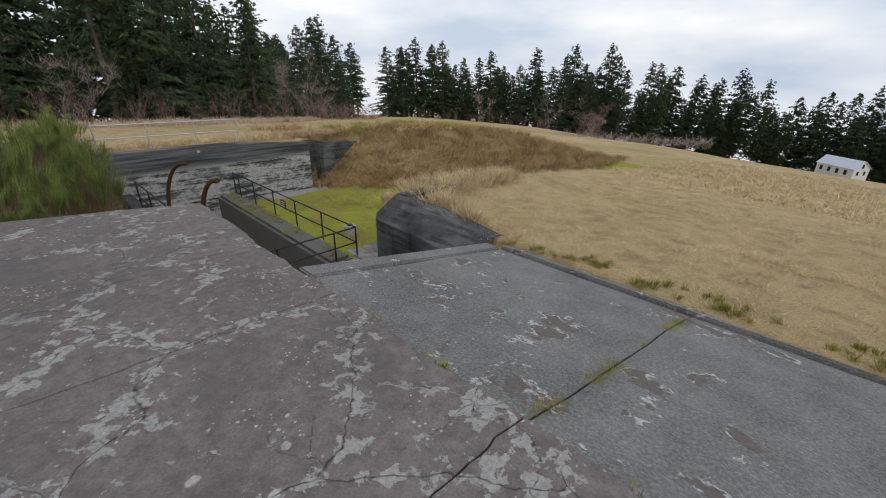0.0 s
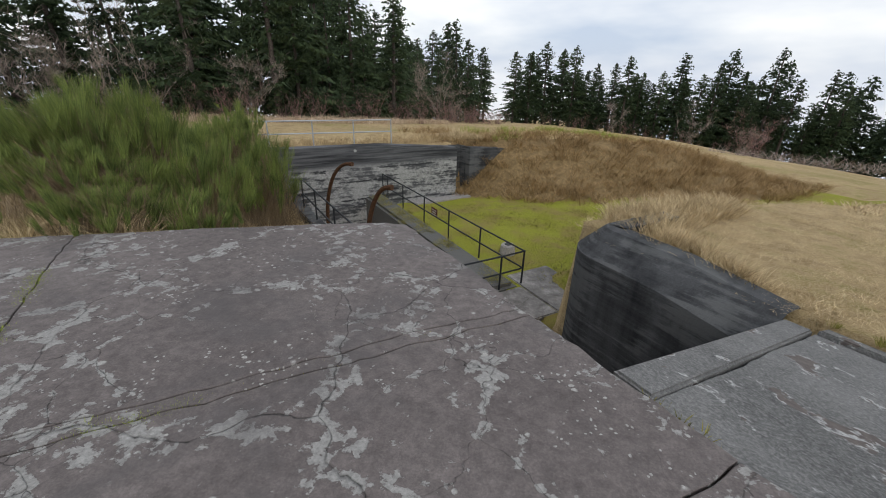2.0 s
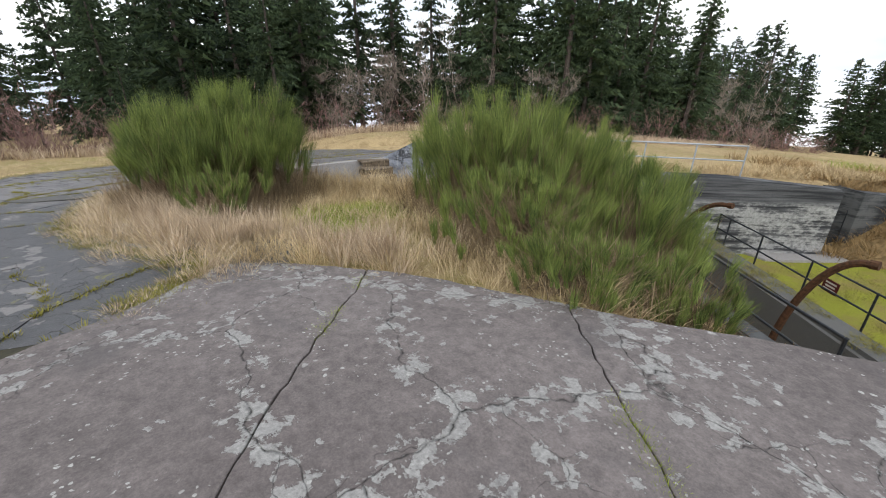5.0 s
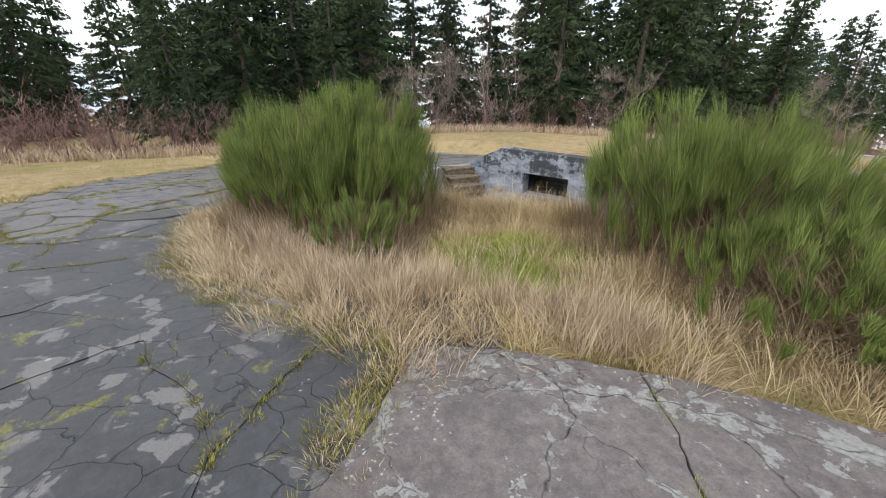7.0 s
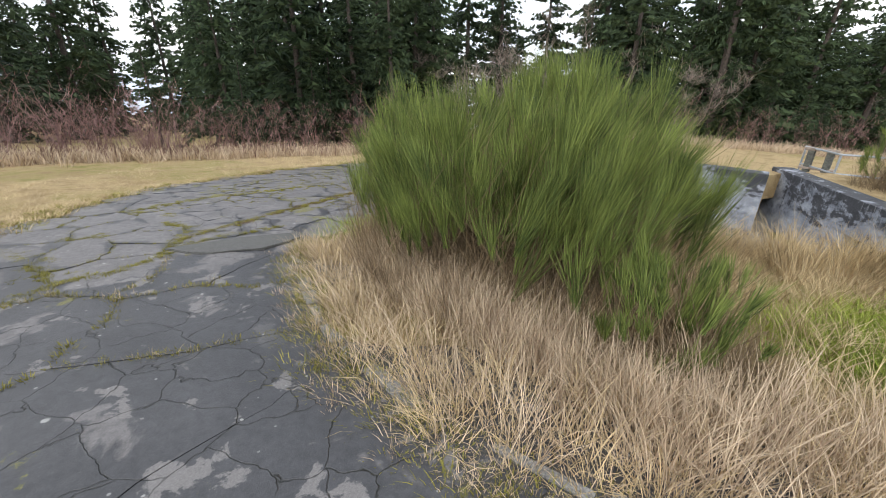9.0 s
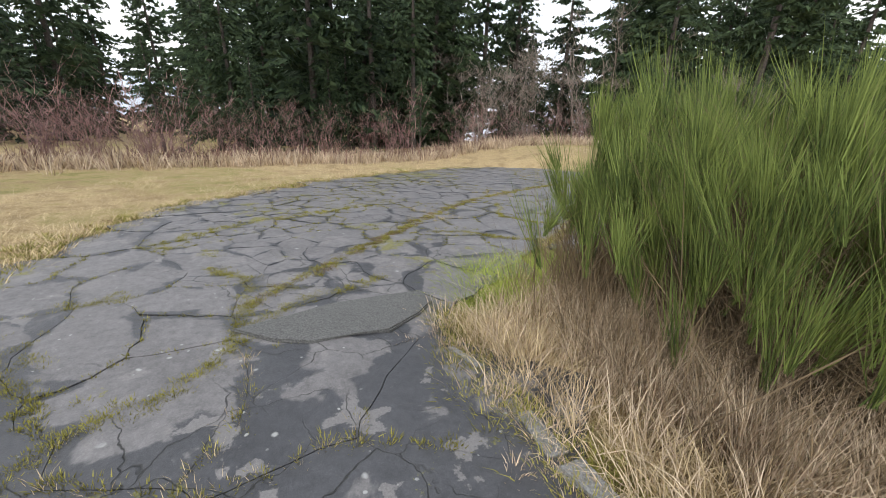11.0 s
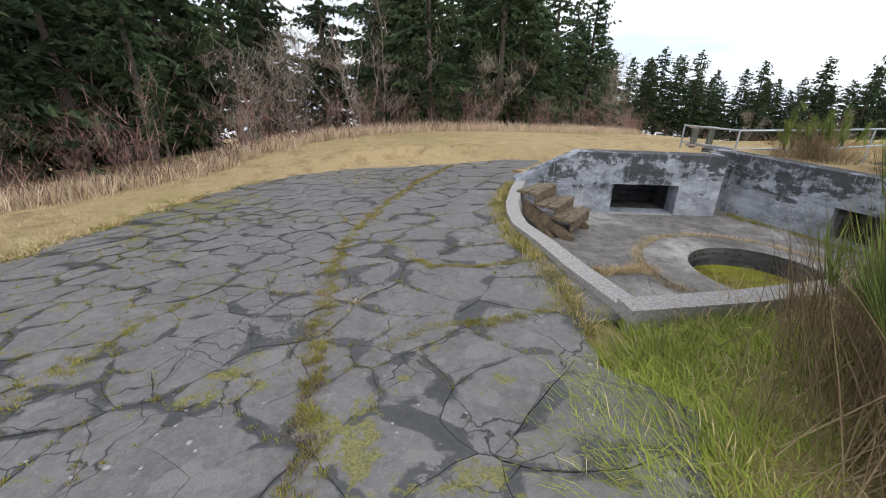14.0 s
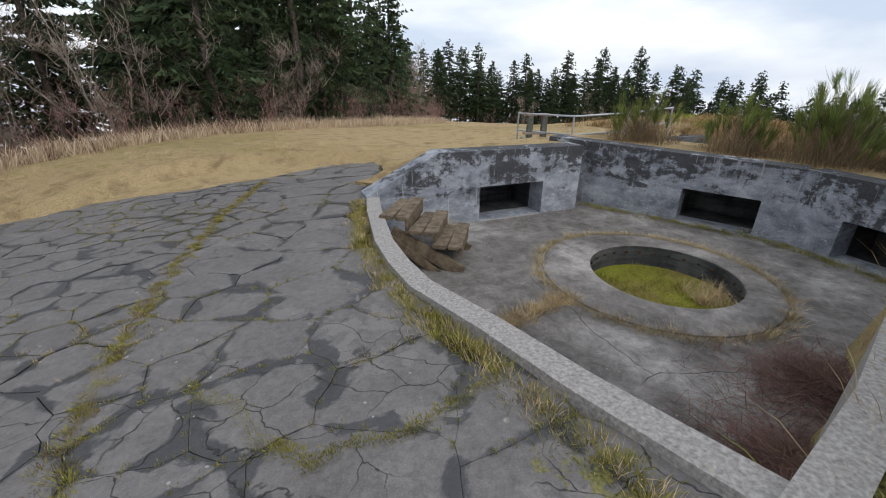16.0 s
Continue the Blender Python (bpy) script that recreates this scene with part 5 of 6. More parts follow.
def bare_tree(seed, h, spread, material, label, name="bare_tree", twigs=900):
    g = np.random.default_rng(seed)
    ob = empty(name, label, "tree" if h > 3.5 else "bush")
    b, t, w = [], [], []
    stems = int(g.integers(3, 7)) if h > 3.5 else 14
    ends = []
    for _ in range(stems):
        p = np.array([g.normal(0, spread * 0.12), g.normal(0, spread * 0.12), 0.0])
        d = np.array([g.normal(0, 0.3), g.normal(0, 0.3), 1.0])
        for lev in range(6):
            q = p + d / np.linalg.norm(d) * h / 6 * g.uniform(0.7, 1.2)
            b.append(p)
            t.append(q)
            w.append(0.012 * h * (1 - lev / 7) * 0.5)
            ends.append((p, q))
            p = q
            d = d + np.array([g.normal(0, 0.35), g.normal(0, 0.35), g.normal(0, 0.1)])
    for _ in range(twigs):
        p, q = ends[int(g.integers(len(ends)))]
        o = p + (q - p) * g.random()
        ln = g.uniform(0.15, 0.42) * (spread + 0.25 * h) * 0.5
        d = np.array([g.normal(0, 0.8), g.normal(0, 0.8), g.uniform(-0.15, 0.9)])
        e = o + d / np.linalg.norm(d) * ln
        b.append(o)
        t.append(e)
        w.append(0.0045 + 0.0009 * h)
        ends.append((o, e)) if g.random() < 0.35 else None
    strands("branchwork", np.array(b), np.array(t), np.array(w), material, ob, sag=0.05)
    return ob


firs = [conifer(11 + i, 1.0 * hh, rr, bb) for i, (hh, rr, bb) in enumerate(((15, 4.3, 0.05), (13, 4.0, 0.03), (17, 4.4, 0.08), (12, 4.3, 0.02), (16, 3.4, 0.3), (14, 3.9, 0.06)))]
EDGE = [(-36.0, 6.2), (-35, 10), (-34.3, 16)]
EDGE2 = [(-31.5, 27), (-28, 29.5), (-24.5, 31.5), (-22.3, 34), (-20.8, 41), (-19.4, 51), (-18.4, 66), (-17.2, 82)]
FARLINE = [(-13, 97), (-2, 101), (15, 101), (32, 100), (50, 103), (70, 97), (92, 84), (118, 62), (140, 30)]
spots = []
for line, rows_n, gap, depth in ((EDGE, 4, 2.9, 4.0), (EDGE2, 4, 3.2, 4.0), (FARLINE, 3, 2.4, 3.5)):
    for r in range(rows_n):
        for x, y in dense(line, gap):
            i = 1 if line is FARLINE else 0
            dx, dy = ((0.1, 1) if i else (-1, 0.35))
            spots.append((x + dx * depth * r + rng.normal(0, 1.0), y + dy * depth * r + rng.normal(0, 1.0), i))
for x, y in [(rng.uniform(-125, -72), rng.uniform(-60, -3)) for _ in range(20)] + [(-70, 6), (-64, 12), (-62, 9), (-58, 14)]:
    spots.append((x, y, 2))
for _ in range(7):
    spots.append((rng.uniform(-66, -44), rng.uniform(-26, 0), 0))
for x, y in ((-50, 0.1), (-56, 0.8), (-62, 0.2), (-47, -1.5), (-50, -4), (-46, -6.5), (-54, -2.5), (-57, -7), (-52, -9), (-60, -10), (-63, -4), (-49, -13)):
    spots.append((x + rng.normal(0, 0.6), y + rng.normal(0, 0.6), 4))
for x, y in ((-36.8, 19.5), (-37.6, 16.8), (-40, 21.3), (-43, 18.5), (-45.5, 23), (-48, 25), (-38.5, 18), (-42, 16), (-46, 20.5), (-41, 19), (-44, 24), (-40, 29), (-47, 16), (-48, 30), (-52, 22), (-44, 35), (-56, 34), (-38, 34), (-60, 18), (-58, 8), (-38.5, 24)):
    spots.append((x, y, 0))
for x, y in dense([(-34.2, 3.5), (-33.6, 9), (-33.0, 14)], 1.9) + dense([(-30.5, 26.5), (-26.5, 29), (-22.5, 32), (-20, 39)], 2.2):
    spots.append((x + rng.normal(0, 0.7), y + rng.normal(0, 0.7), 3))
used = set()
spots.sort(key=lambda p: math.hypot(p[0] + 10, p[1] - 5))
crowns = []
for t in firs:
    me = [o for o in t.children if o.name.startswith("crown")][0].data
    co = np.empty(len(me.vertices) * 3, np.float32)
    me.vertices.foreach_get("co", co)
    crowns.append(co.reshape(-1, 3, 3))
wood_v = []
for n, (x, y, far) in enumerate(spots):
    k = int(rng.integers(len(firs)))
    z = land(x, y) - 0.2
    sc = rng.uniform(0.62, 1.12) * (0.97, 0.92 if x < 25 else 1.12, 1.25, 0.36, 0.72)[far] * (0.9 if y > 52 and not far else 1.1 if y > 24 and x > -34 and not far else 1.0)
    turn = rng.uniform(0, 360)
    m = pose(x, y, z, 0, 0, turn)
    if n >= 235:
        # the far ranks: fewer, larger sprays, all in one mesh
        q = crowns[k][rng.random(len(crowns[k])) < 0.34]
        mid = q.mean(1, keepdims=True)
        q = (mid + (q - mid) * 1.5) * sc
        c_, s_ = math.cos(radians(turn)), math.sin(radians(turn))
        w = np.stack([q[..., 0] * c_ - q[..., 1] * s_ + x, q[..., 0] * s_ + q[..., 1] * c_ + y, q[..., 2] + z], -1)
        wood_v.append(w.reshape(-1, 3))
        continue
    t = firs[k]
    if k not in used:
        used.add(k)
        t.matrix_basis = m
        t.scale = (sc,) * 3
    else:
        o = copy_thing(t, m)
        o.scale = (sc * rng.uniform(0.85, 1.15), sc * rng.uniform(0.85, 1.15), sc)
wv = np.concatenate(wood_v)
kk = np.arange(len(wv) // 3)[:, None] * 3
tagged(fast_mesh("far_wood", wv, np.zeros((0, 4), int), kk + np.array([[0, 1, 2]]), M_NEEDLE), "dark fir wood beyond the meadow", "trees", kind="stuff")

greys = [bare_tree(50 + i, 5.5 + 1.0 * i, 3.0, M_GREYTWIG, "leafless grey tree with tangled branches", twigs=1700) for i in range(3)]
for i, (x, y) in enumerate(((-31.5, 17.5), (-32.5, 21.5), (-30.5, 24.5), (-34, 24), (-35, 19), (-29.5, 26.5), (-24, 29), (-17.5, 46), (-16, 52), (-15, 58), (8, 92), (22, 92), (30, 90))):
    m = pose(x, y, land(x, y) - 0.1, 0, 0, 47 * i)
    if i < 3:
        greys[i].matrix_basis = m
    else:
        copy_thing(greys[i % 3], m)
reds = [bare_tree(80 + i, 2.2 + 0.4 * i, 1.8, M_TWIG, "leafless reddish-brown thicket below the firs", "thicket", 420) for i in range(4)]
belt = dense([(-34, -34), (-32.3, -12), (-31.6, -2), (-31.0, 6), (-30.6, 13), (-29.5, 19), (-27.8, 24.5), (-24, 28), (-20.5, 31), (-18, 38), (-15.5, 48), (-13.5, 62), (-12, 78)], 1.15)
belt += dense([(-36, -34), (-34.3, -12), (-33.6, -2), (-33.0, 6), (-32.6, 13)], 1.3) + dense([(-33, -20), (-31.5, -9), (-30.8, -4), (-30.6, 3)], 0.7) + dense([(-35, -20), (-33.5, -9), (-32.8, -4), (-32.6, 4)], 0.8)
belt += dense([(-6, 97), (15, 96), (32, 95), (50, 97)], 2.2)
for i, (x, y) in enumerate(belt):
    x, y = x + rng.normal(0, 0.5), y + rng.normal(0, 0.5)
    m = pose(x, y, land(x, y) - 0.1, 0, 0, rng.uniform(0, 360))
    if i < 4:
        reds[i].matrix_basis = m
    else:
        t = copy_thing(reds[i % 4], m)
        t.scale = (rng.uniform(0.65, 1.1),) * 3
fr = np.array(dense([(-32.5, -34), (-30.6, -12), (-30.0, -2), (-29.4, 6), (-29.0, 13), (-28.0, 18.5), (-26.3, 23), (-22.5, 26.3), (-19.0, 29.5), (-16.5, 37), (-14, 47)], 0.16))
fr = np.concatenate([fr + rng.normal(0, 0.5, fr.shape) for _ in range(3)])
tufts("tall_dry_grass", "tall pale dry grass along the wood's edge", fr, 16, 0.15, (0.3, 0.75), 0.6, 0.011, M_REED)

st = np.array(dense([(-32.5, -30), (-30.9, -12), (-30.4, -2), (-29.9, 6), (-29.5, 13), (-28.5, 18.5), (-26.8, 23), (-23.0, 26.8)], 0.1))
st = np.concatenate([st + rng.normal(0, 0.45, st.shape) for _ in range(3)])
tufts("red_stalks", "dark wine-red dead stalks before the thickets", st, 4, 0.16, (0.35, 1.0), 0.4, 0.011, M_STALK, category="stalks")

big_bush = bare_tree(99, 6.0, 5.0, M_TWIG, "round leafless reddish bush by the far woods", "thicket", 1800)
big_bush.matrix_basis = pose(24.3, 72, land(24.3, 72), 0, 0, 0)


def log_pile():
    ob = empty("brush_pile", "long pile of grey dead branches on the field", "brush pile", at=(24, 55.5, land(24, 55.5)))
    n = 900
    u = rng.uniform(-9, 9, n)
    b = np.column_stack([u, -0.25 * u + rng.normal(0, 0.9, n), rng.uniform(-0.3, 0.5, n)])
    t = b + np.column_stack([rng.normal(0, 1.0, n), rng.normal(0, 0.7, n), rng.uniform(0.0, 0.9, n)])
    strands("branchwork", b, t, 0.03, M_GREYTWIG, ob)


log_pile()


def far_house():
    x, y, z = 71.2, 74.8, -15.2
    ob = empty("farmhouse", "white wooden house with a pale metal roof below the field", "house", at=(x, y, z))
    ob.rotation_euler = (0, 0, radians(-78))
    ob.scale = (0.62,) * 3
    lx, ly, h, rr = 10.0, 5.5, 2.6, 2.0
    bm = bmesh.new()
    v = [bm.verts.new(c) for c in ((-lx / 2, -ly / 2, -2), (lx / 2, -ly / 2, -2), (lx / 2, ly / 2, -2), (-lx / 2, ly / 2, -2), (-lx / 2, -ly / 2, h), (lx / 2, -ly / 2, h), (lx / 2, ly / 2, h), (-lx / 2, ly / 2, h), (-lx / 2, 0, h + rr), (lx / 2, 0, h + rr))]
    for f in ((0, 1, 5, 4), (2, 3, 7, 6), (1, 2, 6, 9, 5), (3, 0, 4, 8, 7), (3, 2, 1, 0)):
        bm.faces.new([v[i] for i in f])
    part("wall", bm, M_SIDING, ob)
    for s_ in (-1, 1):
        bm = bmesh.new()
        box(bm, pose(0, s_ * 1.5, h + 0.92, s_ * -36, 0, 0), lx + 0.7, 3.75, 0.12, 0.02)
        part("roof", bm, M_ROOF, ob, "pale grey metal roof")
    for xx in (-3.6, -1.4, 0.8, 3.0):
        for s_ in (-1, 1):
            bm = bmesh.new()
            box(bm, pose(xx, s_ * (ly / 2 + 0.02), 1.3), 0.8, 0.06, 1.3, 0.01)
            part("window", bm, M_GLASS, ob)
    for yy, zz in ((-1.2, 1.3), (1.2, 1.3), (0, 3.2)):
        for s_ in (-1, 1):
            bm = bmesh.new()
            box(bm, pose(s_ * (lx / 2 + 0.02), yy, zz), 0.06, 0.7, 1.1, 0.01)
            part("window", bm, M_GLASS, ob)


far_house()

# sea behind the trees
link("water", [(-4000, -4000, -40), (-75, -4000, -40), (-75, 160, -40), (-4000, 160, -40)], [(0, 1, 2, 3)], M_WATER)
tagged(bpy.data.objects["water"], "pale grey sea far below the wooded bluff", "water", kind="structure")


# ---- small things ----
def twin_posts():
    """Two dark timber posts under lichen-grown crossbars on a concrete base."""
    ob = empty("timber_posts", "pair of dark timber posts with lichen-grown crossbars", "posts", at=(-14.2, 16.65, -1.38))
    for x in (-0.2, 0.2):
        bm = bmesh.new()
        box(bm, pose(x, 0, 0.42), 0.15, 0.15, 0.6, 0.015)
        part("post", bm, M_WOODGREY, ob)
        bm = bmesh.new()
        box(bm, pose(x, 0, 0.74, 0, 3, 10), 0.34, 0.2, 0.07, 0.02)
        part("crossbar", bm, M_GREYTWIG, ob, "lichen-grown crossbar")
    bm = bmesh.new()
    box(bm, pose(0, 0, 0.25, 0, 0, 4), 0.75, 0.18, 0.06, 0.015)
    part("rail", bm, M_GREYTWIG, ob)
    bm = bmesh.new()
    box(bm, pose(0.1, 0, 0.02, 0, 0, 4), 1.0, 0.5, 0.2, 0.03)
    part("base", bm, M_KERB, ob)


twin_posts()


def vent_pipe():
    ob = empty("vent_pipe", "stubby round concrete vent on the mossy lawn", "vent", at=(-2.9, 13.85, -3.6))
    bm = bmesh.new()
    bmesh.ops.create_cone(bm, cap_ends=True, segments=20, radius1=0.24, radius2=0.2, depth=0.35, matrix=Matrix.Translation((0, 0, 0.17)))
    bmesh.ops.bevel(bm, geom=[e for e in bm.edges if e.calc_face_angle(0) > 1], offset=0.025, segments=2, affect="EDGES")
    part("body", bm, M_KERB, ob)
    # solid dark disc on top paints the shade of an opening
    bm = bmesh.new()
    bmesh.ops.create_cone(bm, cap_ends=True, segments=20, radius1=0.1, radius2=0.1, depth=0.02, matrix=Matrix.Translation((0, 0, 0.355)))
    part("mouth", bm, M_STEEL, ob, "dark disc painted as the shade of an opening")


vent_pipe()


def hand_hoops():
    ob = empty("ladder", "iron ladder with hooped handrails in the wall niche", "ladder", at=L(15.2, 7.95, -3.9))
    for s_ in (-0.25, 0.25):
        bm = bmesh.new()
        side_v = Vector((B2.x, B2.y, 0)) * s_
        back = Vector((A2.x, A2.y, 0))
        tube(bm, [side_v, side_v + Vector((0, 0, 1.35)), side_v + Vector((0, 0, 1.6)) + back * 0.1, side_v + Vector((0, 0, 1.6)) + back * 0.35, side_v + Vector((0, 0, 1.3)) + back * 0.45], 0.022)
        part("stile", bm, M_STEEL, ob)
    for i in range(5):
        bm = bmesh.new()
        sv = Vector((B2.x, B2.y, 0)) * 0.25
        tube(bm, [-sv + Vector((0, 0, 0.2 + 0.27 * i)), sv + Vector((0, 0, 0.2 + 0.27 * i))], 0.014, 6)
        part("rung", bm, M_STEEL, ob)


hand_hoops()


def wall_pipe():
    """Short added rusty pipe end; its black disc paints a far court wall hole."""
    ob = empty("drain_pipe", "broken rusty pipe end added at a dark hole in the blackened court wall", "pipe", at=L(15.3, 6.1, -2.25))
    out = Vector((-A2.x, -A2.y, 0))
    bm = bmesh.new()
    tube(bm, [out * -0.05, out * 0.12], 0.13, 14, 0.12)
    part("pipe", bm, M_RUST, ob)
    # black disc painted for the shade inside the hole
    bm = bmesh.new()
    tube(bm, [out * 0.118, out * 0.126], 0.1, 14)
    part("mouth", bm, M_STEEL, ob, "black disc painted as the hole's shade")


wall_pipe()
coping = [L(a_, 3.65 + rng.normal(0, 0.14)) for a_ in rng.uniform(6.1, 14.5, 260)]
tufts("coping_moss", "yellow-green moss on the trench coping", [(q.x, q.y) for q in coping if noise.noise(Vector((q.x * 0.9, q.y * 0.9, 0))) > -0.05], 40, 0.07, (0.01, 0.04), 1.2, 0.005, M_MOSS, z=[-3.41] * len([1 for q in coping if noise.noise(Vector((q.x * 0.9, q.y * 0.9, 0))) > -0.05]))
bm = bmesh.new()
prism(bm, [(L(a, b).x, L(a, b).y) for a, b in ((14.0, 5.2), (15.25, 5.0), (15.25, 8.2), (14.1, 7.9))][::-1], -4.4, lambda x, y: land(x, y) + 0.07, 0.02)
tagged(part("pad", bm, M_KERB), "pale concrete pad at the foot of the court wall", "paving", kind="structure")


def dead_heap(x, y, rx, ry, n):
    ob = empty("brush_heap", "heap of dead reddish-brown stalks on the pit floor", "brush", at=(x, y, FLOOR))
    r, q = np.minimum(1.7, np.abs(rng.normal(0, 0.75, n))), rng.uniform(0, 6.283, n)
    b = np.column_stack([r * np.cos(q) * rx, r * np.sin(q) * ry, rng.random(n) * 0.09 * np.maximum(0, 1 - r)])
    d = rng.uniform(0, 6.283, n)
    t = b + np.column_stack([np.cos(d) * 0.25, np.sin(d) * 0.25, rng.uniform(-0.01, 0.06, n)])
    t[:, 2] = np.maximum(t[:, 2], 0.005)
    h = n * 2 // 3
    strands("tangle", b[:h], t[:h], 0.003, M_DEBRIS, ob, sag=0.08)
    strands("brushwood", b[h:], t[h:] + (t[h:] - b[h:]) * 0.6, 0.0035, M_STALK, ob, "thicker wine-red stalks", sag=0.05)


dead_heap(-14.1, 7.8, 0.75, 0.5, 3600)
dead_heap(-15.25, 7.0, 0.65, 0.45, 3200)
ring_line = [(-14.38 + 1.62 * math.cos(q), 10.18 + 1.62 * math.sin(q)) for q in np.linspace(0, 6.283, 190)]


def floor_tufts(name, label, pts, per, spread, h, material, z=FLOOR):
    pts = np.array(pts) + rng.normal(0, spread, (len(pts), 2))
    return tufts(name, label, pts, per, 0.04, h, 1.0, 0.003, material, z=[z] * len(pts))


floor_tufts("ring_weeds", "dead grass in the joint round the gun mount", ring_line, 34, 0.04, (0.02, 0.12), M_STRAW)
floor_tufts("ring_weeds", "moss in the joint round the gun mount", ring_line, 30, 0.05, (0.01, 0.05), M_MOSS)
floor_tufts("joint_weeds", "dead grass in the joint of the pit floor", dense([(-17.2, 8.9), (-16.5, 9.25), (-15.85, 9.6)], 0.02), 40, 0.06, (0.03, 0.14), M_STRAW)
floor_tufts("well_grass", "grass and moss inside the gun well", [(-14.22 + r * math.cos(q), 10.18 + r * math.sin(q)) for r, q in zip(np.sqrt(rng.random(300)) * 0.93, rng.uniform(0, 6.283, 300))], 24, 0.05, (0.02, 0.1), M_MOSS, FLOOR - 0.32)
floor_tufts("well_grass", "pale dry grass inside the gun well", [(-13.6 + 0.2 * a, 9.8 + 0.18 * b) for a, b in rng.normal(0, 1, (20, 2))], 50, 0.05, (0.12, 0.3), M_STRAW, FLOOR - 0.32)
floor_tufts("wall_weeds", "moss and dead grass along the pit wall", dense([(-13.95, 13.75), (-12.8, 12.6), (-11.6, 11.35), (-11.4, 10.9), (-11.05, 9.5)], 0.03), 34, 0.09, (0.02, 0.1), M_MOSS)
floor_tufts("recess_grass", "dry tuft growing before the recess", [(-17.2, 12.2), (-17.1, 12.15)], 50, 0.05, (0.15, 0.35), M_STRAW)


def slab_tufts(name, label, pts, per, spread, h, material, z_of):
    pts = np.array(pts) + rng.normal(0, spread, (len(pts), 2))
    pts = np.array([p + 0.07 * np.array(noise.noise_vector(Vector((p[0] * 0.9, p[1] * 0.9, 2))))[:2] for p in pts])
    pts = np.array([p for p in pts if noise.noise(Vector((p[0] * 2.1, p[1] * 2.1, 12))) > -0.12])
    return tufts(name, label, pts, per, 0.025, h, 0.9, 0.0028, material, z=[z_of(x, y) for x, y in pts])


def seg(a0, b0, a1, b1, step=0.03):
    p, q = L(a0, b0), L(a1, b1)
    return dense([(p.x, p.y), (q.x, q.y)], step)


slab_tufts("joint_moss", "yellow-green moss in the slab joint", seg(-2.58, 0.05, -2.58, 3.4, 0.012), 24, 0.02, (0.004, 0.016), M_MOSS, lambda x, y: slab_b(x, y) - 0.025)
slab_tufts("joint_moss", "green moss in the roof joint", seg(2.0, -3.5, 3.7, -3.5, 0.02) + seg(-2.5, 0.0, -1.9, 0.0, 0.03) + seg(1.1, -3.4, 1.1, -2.4, 0.03) + seg(4.2, -5.35, 5.3, -5.35, 0.03), 26, 0.02, (0.01, 0.03), M_GREENBLADE, lambda x, y: crest(x, y) - 0.006)
slab_tufts("joint_moss", "dark green moss in the roof joint", seg(1.1, -3.4, 1.1, -0.1, 0.05) + seg(-0.5, -3.4, -0.5, -0.1, 0.07) + seg(-6.0, 0.012, 0.0, 0.012, 0.06), 8, 0.02, (0.003, 0.012), M_MOSS, lambda x, y: crest(x, y) - 0.004)
slab_tufts("edge_moss", "olive moss between slab edge and field", seg(-7, 4.3, 0.2, 3.98, 0.03), 40, 0.12, (0.03, 0.09), M_MOSS, lambda x, y: land(x, y) + 0.03)

# concrete edging along the apron and a broken slab at its corner
edging = empty("apron_edging", "half-buried pale concrete edging along the apron", "edging", "structure")
EDG = [(-10.9, 3.62), (-11.57, 3.3), (-12.1, 3.12), (-12.5, 3.0), (-13.05, 2.92), (-13.75, 2.88), (-14.45, 3.0), (-15.2, 3.2), (-16.0, 3.15)]
EDG = dense(EDG, 0.33)
for k, (p, q) in enumerate(zip(EDG, EDG[1:])):
    if math.dist(p, q) < 0.05 or rng.random() < 0.28:
        continue
    d = (Vector(q) - Vector(p)).normalized()
    nn = Vector((d.y, -d.x)) * rng.uniform(0.045, 0.085)
    e = d * rng.uniform(0.004, 0.03)
    w = Vector((rng.normal(0, 0.012), rng.normal(0, 0.012)))
    up = rng.uniform(-0.022, 0.006)
    bm = bmesh.new()
    prism(bm, [tuple(Vector(p) + e - nn + w), tuple(Vector(q) - e - nn * 0.8 - w), tuple(Vector(q) - e + nn + w), tuple(Vector(p) + e + nn * 0.85)][::-1], lambda x, y: crest(x, y) - 0.2, lambda x, y: crest(x, y) + up, 0.02)
    part("kerb_stone", bm, M_AGG, edging)


bm = bmesh.new()
prism(bm, [(-16.62, 2.0), (-16.3, 2.2), (-16.12, 2.42), (-16.08, 2.7), (-15.98, 2.95), (-16.1, 3.3), (-16.24, 3.52), (-16.5, 3.58), (-16.56, 3.2), (-16.66, 2.75), (-16.6, 2.4)], lambda x, y: crest(x, y) - 0.2, lambda x, y: crest(x, y) + 0.006 + 0.008 * noise.noise(Vector((x * 3, y * 3, 0))), 0.012)
part("broken_slab", bm, M_AGGDARK, edging, "rough broken concrete slab")


